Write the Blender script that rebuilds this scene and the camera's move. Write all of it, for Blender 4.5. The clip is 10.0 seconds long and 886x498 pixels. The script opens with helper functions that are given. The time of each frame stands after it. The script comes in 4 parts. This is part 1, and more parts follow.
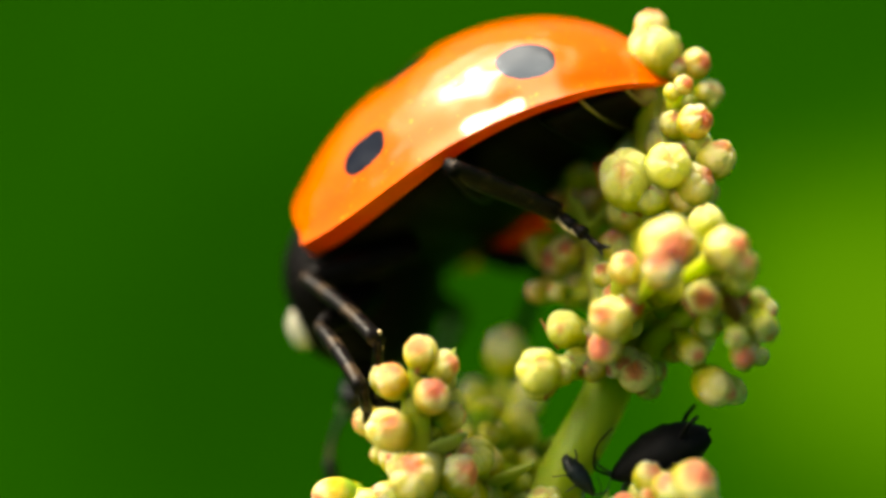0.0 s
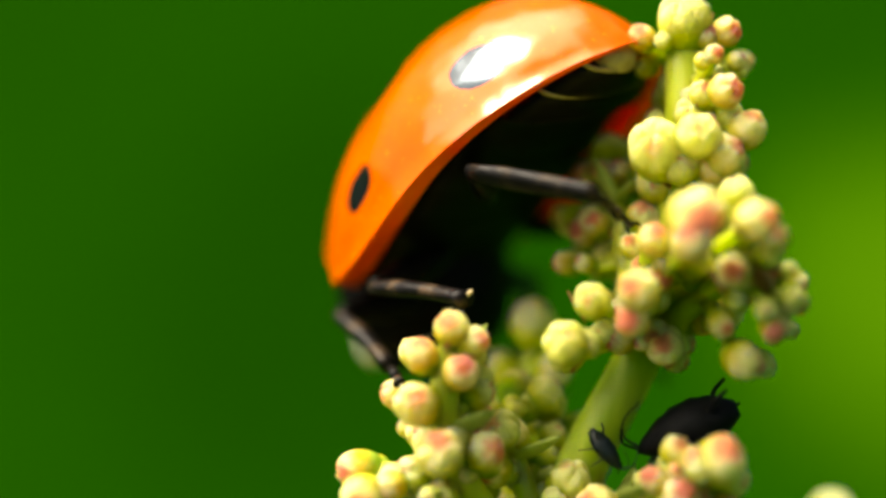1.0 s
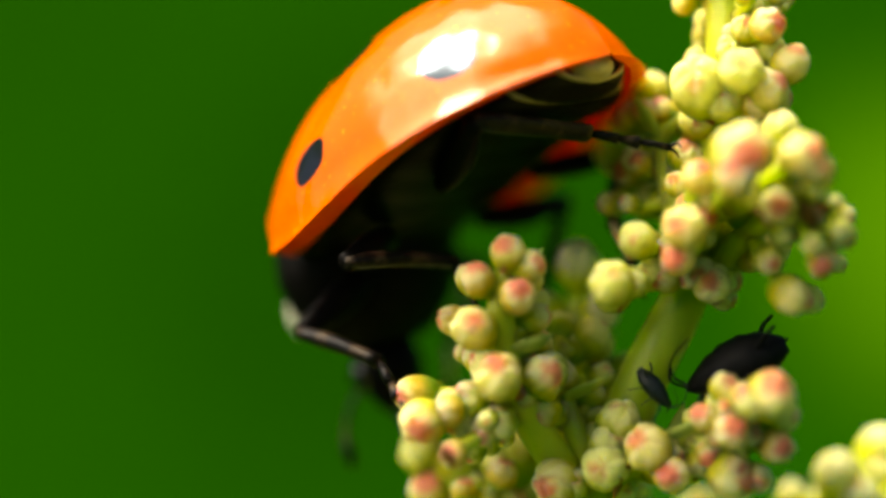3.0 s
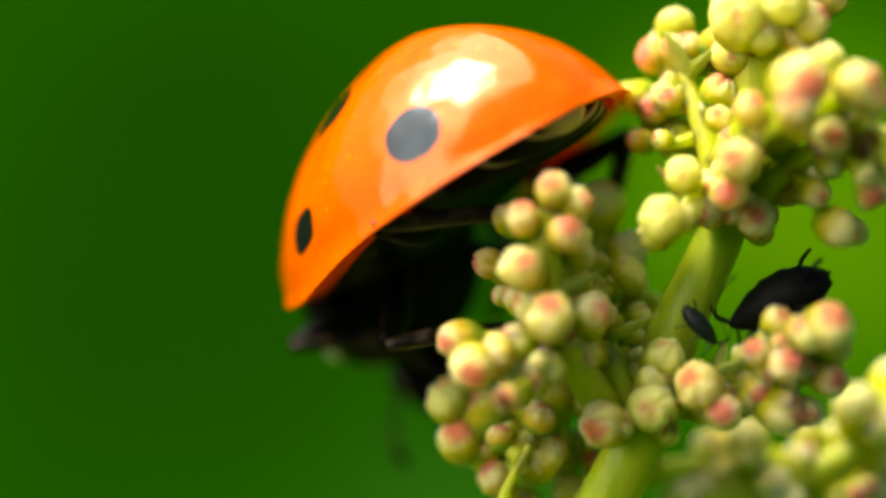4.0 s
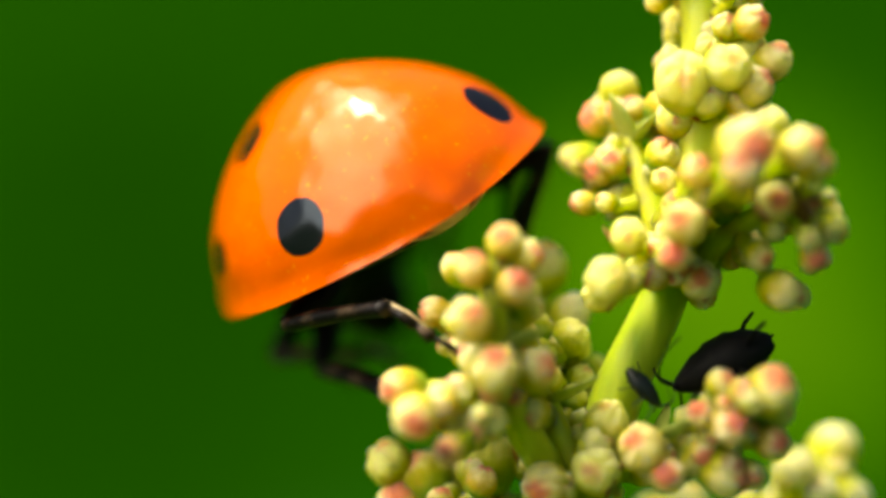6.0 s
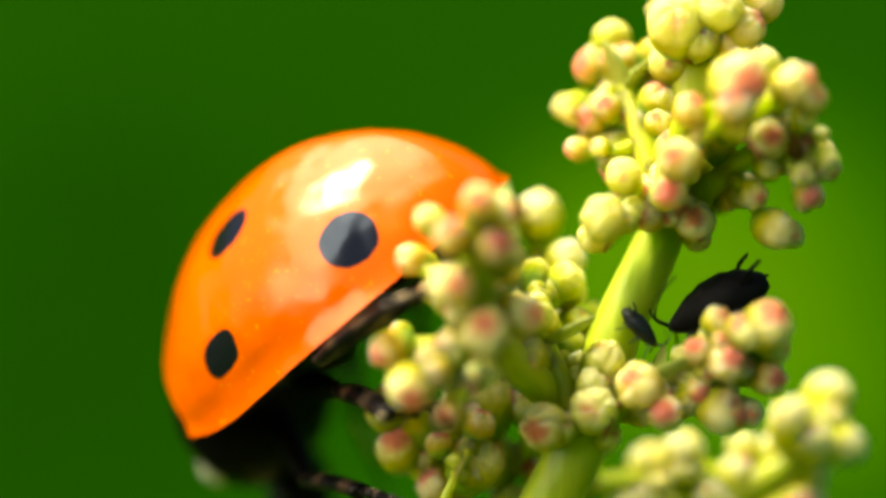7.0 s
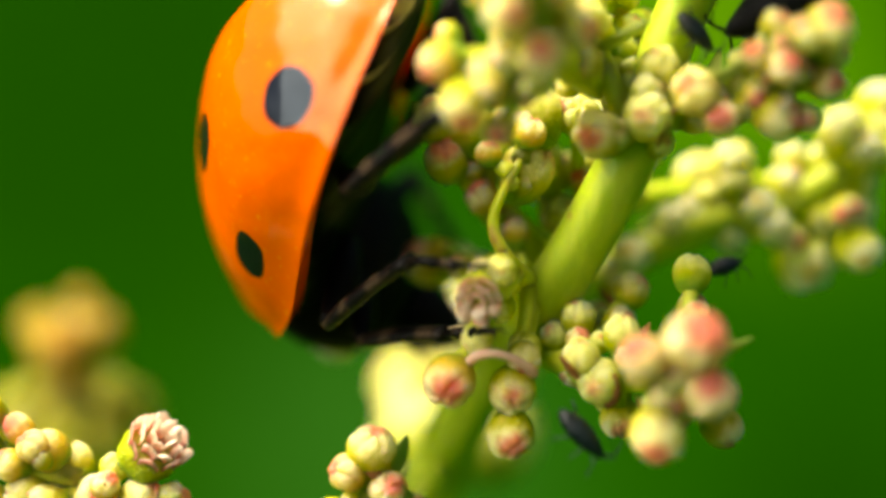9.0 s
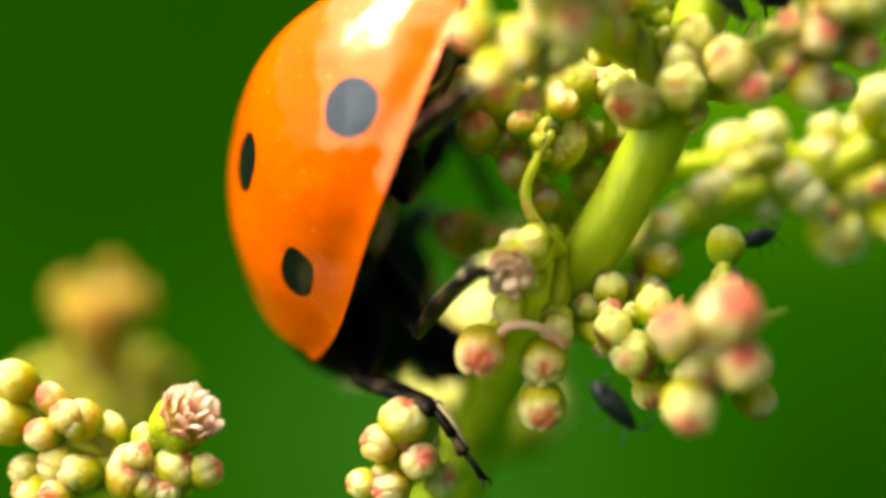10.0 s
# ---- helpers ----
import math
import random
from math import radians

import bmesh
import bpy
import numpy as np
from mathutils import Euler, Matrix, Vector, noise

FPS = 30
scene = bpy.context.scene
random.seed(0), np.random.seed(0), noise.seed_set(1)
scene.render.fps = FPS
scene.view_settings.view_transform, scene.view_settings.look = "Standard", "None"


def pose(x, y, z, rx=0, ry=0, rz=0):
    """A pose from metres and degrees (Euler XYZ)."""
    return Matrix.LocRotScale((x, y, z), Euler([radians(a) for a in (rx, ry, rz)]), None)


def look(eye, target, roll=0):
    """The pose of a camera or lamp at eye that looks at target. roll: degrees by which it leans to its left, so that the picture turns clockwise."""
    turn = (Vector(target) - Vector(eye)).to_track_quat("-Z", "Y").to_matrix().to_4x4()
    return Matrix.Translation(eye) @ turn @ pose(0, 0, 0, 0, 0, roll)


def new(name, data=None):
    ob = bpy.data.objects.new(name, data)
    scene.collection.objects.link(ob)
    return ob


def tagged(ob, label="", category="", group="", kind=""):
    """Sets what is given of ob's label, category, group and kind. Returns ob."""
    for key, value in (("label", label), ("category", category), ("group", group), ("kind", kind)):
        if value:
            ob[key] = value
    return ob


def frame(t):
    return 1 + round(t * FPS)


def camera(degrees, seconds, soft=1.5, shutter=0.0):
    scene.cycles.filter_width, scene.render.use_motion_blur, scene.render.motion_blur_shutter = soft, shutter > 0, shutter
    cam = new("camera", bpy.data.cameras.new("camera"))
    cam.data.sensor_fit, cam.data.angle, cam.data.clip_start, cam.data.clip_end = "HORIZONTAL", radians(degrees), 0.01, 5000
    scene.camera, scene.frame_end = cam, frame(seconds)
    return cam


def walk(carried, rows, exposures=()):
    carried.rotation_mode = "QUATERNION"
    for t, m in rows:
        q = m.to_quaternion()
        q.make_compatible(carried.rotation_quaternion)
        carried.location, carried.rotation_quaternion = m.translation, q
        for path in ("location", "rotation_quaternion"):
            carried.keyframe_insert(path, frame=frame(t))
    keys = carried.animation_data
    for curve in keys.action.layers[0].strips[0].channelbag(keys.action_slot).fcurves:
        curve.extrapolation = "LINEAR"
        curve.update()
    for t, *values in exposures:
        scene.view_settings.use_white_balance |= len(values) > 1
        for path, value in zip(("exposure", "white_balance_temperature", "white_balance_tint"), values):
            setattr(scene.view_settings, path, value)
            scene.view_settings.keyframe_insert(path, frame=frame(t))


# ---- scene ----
# A seven-spot ladybird climbs down a flowering stem. Lengths below are in millimetres.
MM = 0.001

PATH = (
    # seconds, millimetres x y z, degrees yaw pitch roll
    (0.00, 3.953, -23.422, 0.320, 9.55, 9.30, 2.03),
    (0.50, 4.076, -23.275, 0.416, 11.00, 8.13, 2.14),
    (1.00, 3.970, -23.177, 0.437, 10.57, 8.06, 2.38),
    (1.50, 4.086, -23.179, 0.239, 10.03, 8.21, 1.72),
    (2.00, 3.698, -23.184, 0.182, 9.42, 8.03, 1.83),
    (2.50, 4.021, -22.897, 0.520, 11.05, 6.19, 0.62),
    (3.00, 3.922, -23.161, 0.218, 11.95, 6.62, 1.08),
    (3.20, 3.922, -23.161, 0.218, 12.65, 5.99, 1.08),
    (4.30, 0.024, -22.929, -0.117, 3.79, 5.34, -1.48),
    (4.50, 0.024, -22.929, -0.117, 3.95, 5.18, -1.48),
    (5.00, 0.353, -22.839, -0.104, 3.82, 6.18, -0.58),
    (5.50, 0.404, -22.820, -0.034, 3.05, 6.70, -0.38),
    (5.70, 0.404, -22.820, -0.034, 2.66, 7.25, -0.38),
    (6.80, 0.234, -22.824, -1.363, 2.40, 9.23, -1.22),
    (7.00, 0.234, -22.824, -1.363, 2.09, 8.84, -1.22),
    (7.50, 0.000, -22.790, -1.450, 3.80, 6.03, -1.05),
    (8.00, -0.250, -22.593, -1.500, 3.89, 2.34, -1.33),
    (8.50, -0.400, -22.537, -1.600, 3.51, 0.69, -1.37),
    (9.00, -0.400, -22.446, -1.700, 2.52, -0.28, -1.59),
    (9.50, -0.380, -22.591, -1.750, 2.45, -0.39, -1.40),
    (10.00, -0.400, -22.371, -1.800, 3.66, -1.01, -1.51),
)

CRAWL = (
    # seconds, millimetres x y z, quaternion
    (0.00, 0.666, 0.943, 5.078, 0.1939, -0.2590, 0.0092, 0.9462),
    (0.50, 0.603, 1.101, 4.860, 0.2431, -0.2953, -0.0115, 0.9239),
    (1.00, 0.447, 1.467, 4.949, 0.3276, -0.3361, -0.0519, 0.8815),
    (1.50, -0.005, 1.769, 5.031, 0.3746, -0.2450, -0.0193, 0.8940),
    (2.00, -0.606, 0.614, 4.047, 0.3102, -0.3000, -0.0301, 0.9016),
    (2.50, -0.604, 1.050, 4.250, 0.2712, -0.2618, -0.0396, 0.9254),
    (3.00, -0.712, 0.602, 4.075, 0.2992, -0.2622, -0.0398, 0.9166),
    (3.20, -1.047, 0.602, 3.556, 0.2783, -0.2736, -0.0366, 0.9200),
    (4.30, -1.251, 1.723, 2.866, 0.4706, -0.2267, -0.1574, 0.8381),
    (4.50, -1.610, 1.921, 3.004, 0.4731, -0.1702, -0.1862, 0.8441),
    (5.00, -1.353, 2.437, 3.750, 0.5634, -0.1060, -0.2592, 0.7772),
    (5.50, -1.309, 2.246, 3.892, 0.5606, -0.0930, -0.2685, 0.7778),
    (5.70, -1.381, 2.246, 4.023, 0.5606, -0.0930, -0.2685, 0.7778),
    (6.80, -2.066, 2.070, 1.856, 0.3768, -0.3428, -0.2488, 0.8238),
    (7.00, -1.975, 2.050, 1.595, 0.2926, -0.3119, -0.1882, 0.8841),
    (7.50, -2.431, 2.428, 0.659, 0.2525, -0.4181, -0.2025, 0.8488),
    (8.00, -2.418, 2.058, 0.567, 0.2212, -0.4457, -0.2175, 0.8397),
    (8.50, -2.469, 2.003, 0.136, 0.2896, -0.4824, -0.2664, 0.7826),
    (9.00, -2.519, 1.876, -0.244, 0.3464, -0.5283, -0.2094, 0.7464),
    (9.50, -2.544, 2.013, -0.626, 0.3295, -0.5134, -0.2021, 0.7662),
    (10.00, -2.506, 2.126, -1.021, 0.2653, -0.5321, -0.2115, 0.7757),
)


def mm_pose(x, y, z, q):
    return Matrix.LocRotScale(Vector((x, y, z)) * MM, q, None)


def cam_pose(x, y, z, yaw, pitch, roll):
    return pose(x * MM, y * MM, z * MM, 90 + pitch, 0, yaw) @ pose(0, 0, 0, 0, 0, roll)


# ---- camera ----
cam = camera(30.0, 10.0, soft=3.3)
cam.data.dof.use_dof = True
cam.data.dof.focus_distance = 22.9 * MM
cam.data.dof.aperture_fstop = 29.0
walk(cam, [(t, cam_pose(*row)) for t, *row in PATH], exposures=((0.0, 0.30, 7600, 10), (3.2, 0.30, 7600, 10), (4.4, 0.10, 7600, 10), (5.6, 0.08, 7600, 10), (7.2, 0.30, 7600, 10), (10.0, 0.33, 7600, 10)))

# ---- light ----
SUN_UP, SUN_TURN = 63.4, 246.5
world = bpy.data.worlds.new("sky")
scene.world = world
world.use_nodes = True
wn, wl = world.node_tree.nodes, world.node_tree.links
wn.clear()
sky = wn.new("ShaderNodeTexSky")
sky.sky_type, sky.sun_disc = "NISHITA", False
sky.sun_elevation, sky.sun_rotation = radians(SUN_UP), radians(SUN_TURN)
back = wn.new("ShaderNodeBackground")
back.inputs["Strength"].default_value = 0.07
wout = wn.new("ShaderNodeOutputWorld")
# Broken clouds make a bright veil round the sun; a tall unseen glow is added below it to light the wing cases.
TO_SUN = Vector((-0.46, -0.20, 1.0)).normalized()


def world_math(op, a, b):
    n = wn.new("ShaderNodeMath")
    n.operation = op
    for slot, v in ((0, a), (1, b)):
        if isinstance(v, (int, float)):
            n.inputs[slot].default_value = v
        else:
            wl.new(v, n.inputs[slot])
    return n.outputs[0]


def world_dot(way):
    n = wn.new("ShaderNodeVectorMath")
    n.operation = "DOT_PRODUCT"
    n.inputs[1].default_value = way
    wl.new(wco.outputs["Generated"], n.inputs[0])
    return n.outputs["Value"]


def world_fade(value, low, high, least=0.0):
    n = wn.new("ShaderNodeMapRange")
    n.interpolation_type = "SMOOTHSTEP"
    n.inputs["From Min"].default_value, n.inputs["From Max"].default_value, n.inputs["To Min"].default_value = low, high, least
    wl.new(value, n.inputs["Value"])
    return n.outputs[0]


wco = wn.new("ShaderNodeTexCoord")
puffs = wn.new("ShaderNodeTexNoise")
puffs.inputs["Scale"].default_value, puffs.inputs["Detail"].default_value, puffs.inputs["Roughness"].default_value = 3.4, 6.0, 0.6
wl.new(wco.outputs["Generated"], puffs.inputs["Vector"])
# Where the added glow stands, out of view.
GLOW_TURN, GLOW_UP = radians(-50.0), radians(24.0)
glow_mid = Vector((math.sin(GLOW_TURN) * math.cos(GLOW_UP), -math.cos(GLOW_TURN) * math.cos(GLOW_UP), math.sin(GLOW_UP)))
glow_side = Vector((math.cos(GLOW_TURN), math.sin(GLOW_TURN), 0.0))
wide, tall = world_math("DIVIDE", world_dot(glow_side), 0.36), world_math("DIVIDE", world_dot(glow_side.cross(glow_mid)), 0.68)
away = world_math("ADD", world_math("MULTIPLY", wide, wide), world_math("MULTIPLY", tall, tall))
ragged = world_math("ADD", away, world_math("MULTIPLY", world_math("SUBTRACT", puffs.outputs["Fac"], 0.5), 1.6))
low_glow = world_math("MULTIPLY", world_fade(ragged, 1.15, 0.55), world_fade(world_dot(glow_mid), 0.0, 0.3))
veil = world_fade(world_math("ADD", world_dot(TO_SUN), world_math("MULTIPLY", world_math("SUBTRACT", puffs.outputs["Fac"], 0.5), 0.3)), 0.80, 0.93)
glow = world_math("MULTIPLY", world_math("MAXIMUM", low_glow, veil), world_fade(puffs.outputs["Fac"], 0.34, 0.6, 0.55))
glowing_sky = wn.new("ShaderNodeMix")
glowing_sky.data_type = "RGBA"
glowing_sky.inputs[7].default_value = (84.0, 81.0, 75.0, 1)
wl.new(glow, glowing_sky.inputs[0])
wl.new(sky.outputs[0], glowing_sky.inputs[6])
wl.new(glowing_sky.outputs[2], back.inputs["Color"])
wl.new(back.outputs[0], wout.inputs["Surface"])

sun = new("sun", bpy.data.lights.new("sun", "SUN"))
sun.data.energy, sun.data.angle, sun.data.color = 6.0, radians(24.0), (1.0, 0.95, 0.85)
sun.matrix_world = look(TO_SUN * 3.0, (0, 0, 0))


# ---- materials ----
def principled(name, colour=(0.5, 0.5, 0.5), rough=0.5, **more):
    m = bpy.data.materials.new(name)
    m.use_nodes = True
    b = m.node_tree.nodes["Principled BSDF"]
    b.inputs["Base Color"].default_value = (*colour, 1)
    b.inputs["Roughness"].default_value = rough
    for key, value in more.items():
        b.inputs[key.replace("_", " ")].default_value = value
    return m


def node(m, kind, **values):
    n = m.node_tree.nodes.new(kind)
    for key, value in values.items():
        n.inputs[key.replace("_", " ")].default_value = value
    return n


def join(m, a, b):
    m.node_tree.links.new(a, b)


def math_node(m, op, a, b=None):
    n = m.node_tree.nodes.new("ShaderNodeMath")
    n.operation = op
    for slot, v in ((0, a), (1, b)):
        if v is None:
            continue
        if isinstance(v, (int, float)):
            n.inputs[slot].default_value = v
        else:
            join(m, v, n.inputs[slot])
    return n.outputs[0]


def blend(m, factor, a, b):
    n = m.node_tree.nodes.new("ShaderNodeMix")
    n.data_type = "RGBA"
    for slot, v in ((0, factor), (6, a), (7, b)):
        if isinstance(v, (int, float)):
            n.inputs[slot].default_value = v
        elif isinstance(v, tuple):
            n.inputs[slot].default_value = (*v, 1)
        else:
            join(m, v, n.inputs[slot])
    return n.outputs[2]


def steps(m, value, low, high):
    n = node(m, "ShaderNodeMapRange")
    n.interpolation_type = "SMOOTHSTEP"
    n.inputs["From Min"].default_value, n.inputs["From Max"].default_value = low, high
    join(m, value, n.inputs["Value"])
    return n.outputs[0]


def grain(m, scale, detail=3.0, rough=0.55, coords="Object"):
    c = node(m, "ShaderNodeTexCoord")
    n = node(m, "ShaderNodeTexNoise", Scale=scale, Detail=detail, Roughness=rough)
    join(m, c.outputs[coords], n.inputs["Vector"])
    return n.outputs["Fac"]


def relief(m, height, depth, strength=0.5):
    n = node(m, "ShaderNodeBump", Strength=strength, Distance=depth)
    join(m, height, n.inputs["Height"])
    join(m, n.outputs[0], m.node_tree.nodes["Principled BSDF"].inputs["Normal"])


def coloured(m, socket):
    join(m, socket, m.node_tree.nodes["Principled BSDF"].inputs["Base Color"])


def translucent(m, socket, amount):
    """Lets part of the light through a thin green tissue."""
    out = m.node_tree.nodes["Material Output"]
    t = node(m, "ShaderNodeBsdfTranslucent")
    join(m, socket, t.inputs["Color"])
    mix = node(m, "ShaderNodeMixShader", Fac=amount)
    join(m, m.node_tree.nodes["Principled BSDF"].outputs[0], mix.inputs[1])
    join(m, t.outputs[0], mix.inputs[2])
    join(m, mix.outputs[0], out.inputs["Surface"])


# Dark spots of the wing cases: millimetres ahead, to the side and up, radius ahead, radius across.
SPOTS = ((0.46, 2.37, 0.90, 0.40, 0.30), (-2.09, 1.68, 0.82, 0.40, 0.40), (-0.14, 1.17, 2.14, 0.46, 0.34), (2.29, 0.00, 1.96, 0.40, 0.40))


def wing_case_material():
    m = principled("orange_wing_case", rough=0.2, Specular_IOR_Level=0.75)
    m.node_tree.nodes["Principled BSDF"].inputs["Specular Tint"].default_value = (1.0, 0.88, 0.66, 1)
    c = node(m, "ShaderNodeTexCoord")
    w = node(m, "ShaderNodeTexNoise", Scale=2400.0, Detail=2.0)
    join(m, c.outputs["Object"], w.inputs["Vector"])
    xyz = node(m, "ShaderNodeSeparateXYZ")
    join(m, c.outputs["Object"], xyz.inputs[0])
    side = math_node(m, "ABSOLUTE", xyz.outputs[1])
    wobble = math_node(m, "MULTIPLY", math_node(m, "SUBTRACT", w.outputs["Fac"], 0.5), 0.55)
    mask = None
    for x, y, z, rx, ry in SPOTS:
        dx = math_node(m, "DIVIDE", math_node(m, "SUBTRACT", xyz.outputs[0], x * MM), rx * MM)
        dy = math_node(m, "DIVIDE", math_node(m, "SUBTRACT", side, y * MM), ry * MM)
        dz = math_node(m, "DIVIDE", math_node(m, "SUBTRACT", xyz.outputs[2], z * MM), ry * MM)
        across = math_node(m, "SQRT", math_node(m, "ADD", math_node(m, "MULTIPLY", dy, dy), math_node(m, "MULTIPLY", dz, dz)))
        d = math_node(m, "ADD", math_node(m, "POWER", math_node(m, "ABSOLUTE", dx), 2.4), math_node(m, "POWER", across, 2.4))
        one = steps(m, math_node(m, "ADD", d, wobble), 1.12, 0.92)
        mask = one if mask is None else math_node(m, "MAXIMUM", mask, one)
    tone = grain(m, 900.0, 4.0)
    fine = grain(m, 9000.0, 2.0)
    skin = blend(m, tone, (0.96, 0.160, 0.0003), (0.94, 0.118, 0.0002))
    skin = blend(m, steps(m, fine, 0.62, 0.78), skin, (0.95, 0.27, 0.001))
    paint = blend(m, mask, skin, (0.006, 0.006, 0.009))
    coloured(m, paint)
    translucent(m, paint, 0.2)
    # The polish is uneven, and the black spots mirror the sky more coolly.
    shell = m.node_tree.nodes["Principled BSDF"].inputs
    worn = node(m, "ShaderNodeMapRange")
    worn.inputs["From Min"].default_value, worn.inputs["From Max"].default_value = 0.38, 0.64
    worn.inputs["To Min"].default_value, worn.inputs["To Max"].default_value = 0.1, 0.24
    join(m, grain(m, 700.0, 3.0), worn.inputs["Value"])
    join(m, worn.outputs[0], shell["Roughness"])
    join(m, blend(m, mask, (1.0, 0.88, 0.66), (0.62, 0.80, 1.0)), shell["Specular Tint"])
    wave = math_node(m, "ADD", math_node(m, "MULTIPLY", grain(m, 800.0, 0.6), 1.5), math_node(m, "MULTIPLY", grain(m, 9000.0, 2.0), 0.05))
    swell = node(m, "ShaderNodeBump", Strength=0.4, Distance=0.00006)
    join(m, math_node(m, "ADD", math_node(m, "MULTIPLY", grain(m, 720.0, 2.0), 6.0), math_node(m, "MULTIPLY", wave, 0.3)), swell.inputs["Height"])
    join(m, swell.outputs[0], m.node_tree.nodes["Principled BSDF"].inputs["Normal"])
    return m


def black_chitin():
    m = principled("black_chitin", rough=0.42, IOR=1.14)
    n = grain(m, 3500.0)
    coloured(m, blend(m, n, (0.0015, 0.0015, 0.002), (0.006, 0.0045, 0.0035)))
    relief(m, grain(m, 16000.0), 0.00003, 0.4)
    return m


def leg_chitin():
    m = principled("brown_black_leg_chitin", rough=0.36, IOR=1.22)
    n = grain(m, 2600.0, 4.0)
    coloured(m, blend(m, steps(m, n, 0.52, 0.74), (0.006, 0.005, 0.005), (0.085, 0.055, 0.03)))
    relief(m, grain(m, 12000.0), 0.00004, 0.5)
    return m


def bud_material(name, base, tip, amount, top=(0.82, 0.90, 0.30), green=(0.17, 0.33, 0.008)):
    """Waxy bud: green foot, pale cap, one round rosy blush beside the tip, and a granular skin that light soaks into."""
    m = principled(name, rough=0.36, Specular_IOR_Level=0.24, Subsurface_Weight=0.7, Subsurface_Scale=0.0007)
    m.node_tree.nodes["Principled BSDF"].inputs["Subsurface Radius"].default_value = (1.0, 0.9, 0.16)
    c = node(m, "ShaderNodeTexCoord")
    xyz = node(m, "ShaderNodeSeparateXYZ")
    join(m, c.outputs["Object"], xyz.inputs[0])
    info = node(m, "ShaderNodeObjectInfo")
    n = node(m, "ShaderNodeTexNoise", Scale=2.4 / MM, Detail=3.0)
    n.noise_dimensions = "4D"
    join(m, c.outputs["Object"], n.inputs["Vector"])
    join(m, math_node(m, "MULTIPLY", info.outputs["Random"], 40.0), n.inputs["W"])
    patchy = math_node(m, "SUBTRACT", n.outputs["Fac"], 0.5)
    z = math_node(m, "ADD", math_node(m, "DIVIDE", xyz.outputs[2], MM), math_node(m, "MULTIPLY", patchy, 0.9))
    body = blend(m, steps(m, z, -0.75, 0.2), green, base)
    warm = math_node(m, "MULTIPLY", info.outputs["Random"], 0.08 + 0.7 * amount)
    cap = blend(m, steps(m, z, 0.0, 0.85), body, blend(m, warm, top, (0.95, 0.56, 0.16)))
    # The blush: a soft round spot that sits off the axis.
    spot = node(m, "ShaderNodeVectorMath")
    spot.operation = "DISTANCE"
    spot.inputs[1].default_value = (0.32 * MM, 0.12 * MM, 0.86 * MM)
    join(m, c.outputs["Object"], spot.inputs[0])
    size = 0.30 + 0.95 * amount
    off = math_node(m, "ADD", math_node(m, "DIVIDE", spot.outputs["Value"], MM), math_node(m, "MULTIPLY", patchy, 0.7))
    off = math_node(m, "ADD", off, math_node(m, "MULTIPLY", info.outputs["Random"], 0.25))
    blush = steps(m, off, size + 0.34, size - 0.22)
    margin = node(m, "ShaderNodeAttribute")
    margin.attribute_name = "margin"
    lined = math_node(m, "MULTIPLY", margin.outputs["Fac"], steps(m, n.outputs["Fac"], 0.46, 0.6))
    col = blend(m, math_node(m, "MULTIPLY", blush, 0.82), cap, tip)
    col = blend(m, math_node(m, "MULTIPLY", lined, 0.12 + 0.4 * amount), col, (0.66, 0.12, 0.07))
    # Tan freckles and a fine pale bloom.
    col = blend(m, math_node(m, "MULTIPLY", steps(m, grain(m, 9.0 / MM, 2.0), 0.62, 0.74), 0.22), col, (0.62, 0.46, 0.16))
    coloured(m, col)
    relief(m, math_node(m, "ADD", grain(m, 12.0 / MM, 2.0), math_node(m, "MULTIPLY", grain(m, 3.0 / MM, 2.0), 1.2)), 0.00014, 0.55)
    return m


def stem_material(name="juicy_green_stem", low=(0.26, 0.40, 0.007), high=(0.54, 0.64, 0.045)):
    m = principled(name, rough=0.4, Specular_IOR_Level=0.4, Subsurface_Weight=0.8, Subsurface_Scale=0.0006)
    m.node_tree.nodes["Principled BSDF"].inputs["Subsurface Radius"].default_value = (0.8, 1.0, 0.1)
    c = node(m, "ShaderNodeTexCoord")
    stretch = node(m, "ShaderNodeMapping")
    stretch.inputs["Scale"].default_value = (1, 1, 0.12)
    n = node(m, "ShaderNodeTexNoise", Scale=5000.0, Detail=3.0)
    join(m, c.outputs["Object"], stretch.inputs["Vector"])
    join(m, stretch.outputs[0], n.inputs["Vector"])
    col = blend(m, n.outputs["Fac"], low, high)
    col = blend(m, steps(m, grain(m, 900.0), 0.66, 0.8), col, (0.40, 0.14, 0.06))
    coloured(m, col)
    relief(m, n.outputs["Fac"], 0.00006, 0.5)
    return m


def plain_grained(name, a, b, scale, rough, depth, thin=0.0, gloss=0.5):
    m = principled(name, rough=rough, Specular_IOR_Level=gloss)
    col = blend(m, grain(m, scale, 4.0), a, b)
    coloured(m, col)
    relief(m, grain(m, scale * 5), depth, 0.5)
    if thin:
        translucent(m, col, thin)
    return m


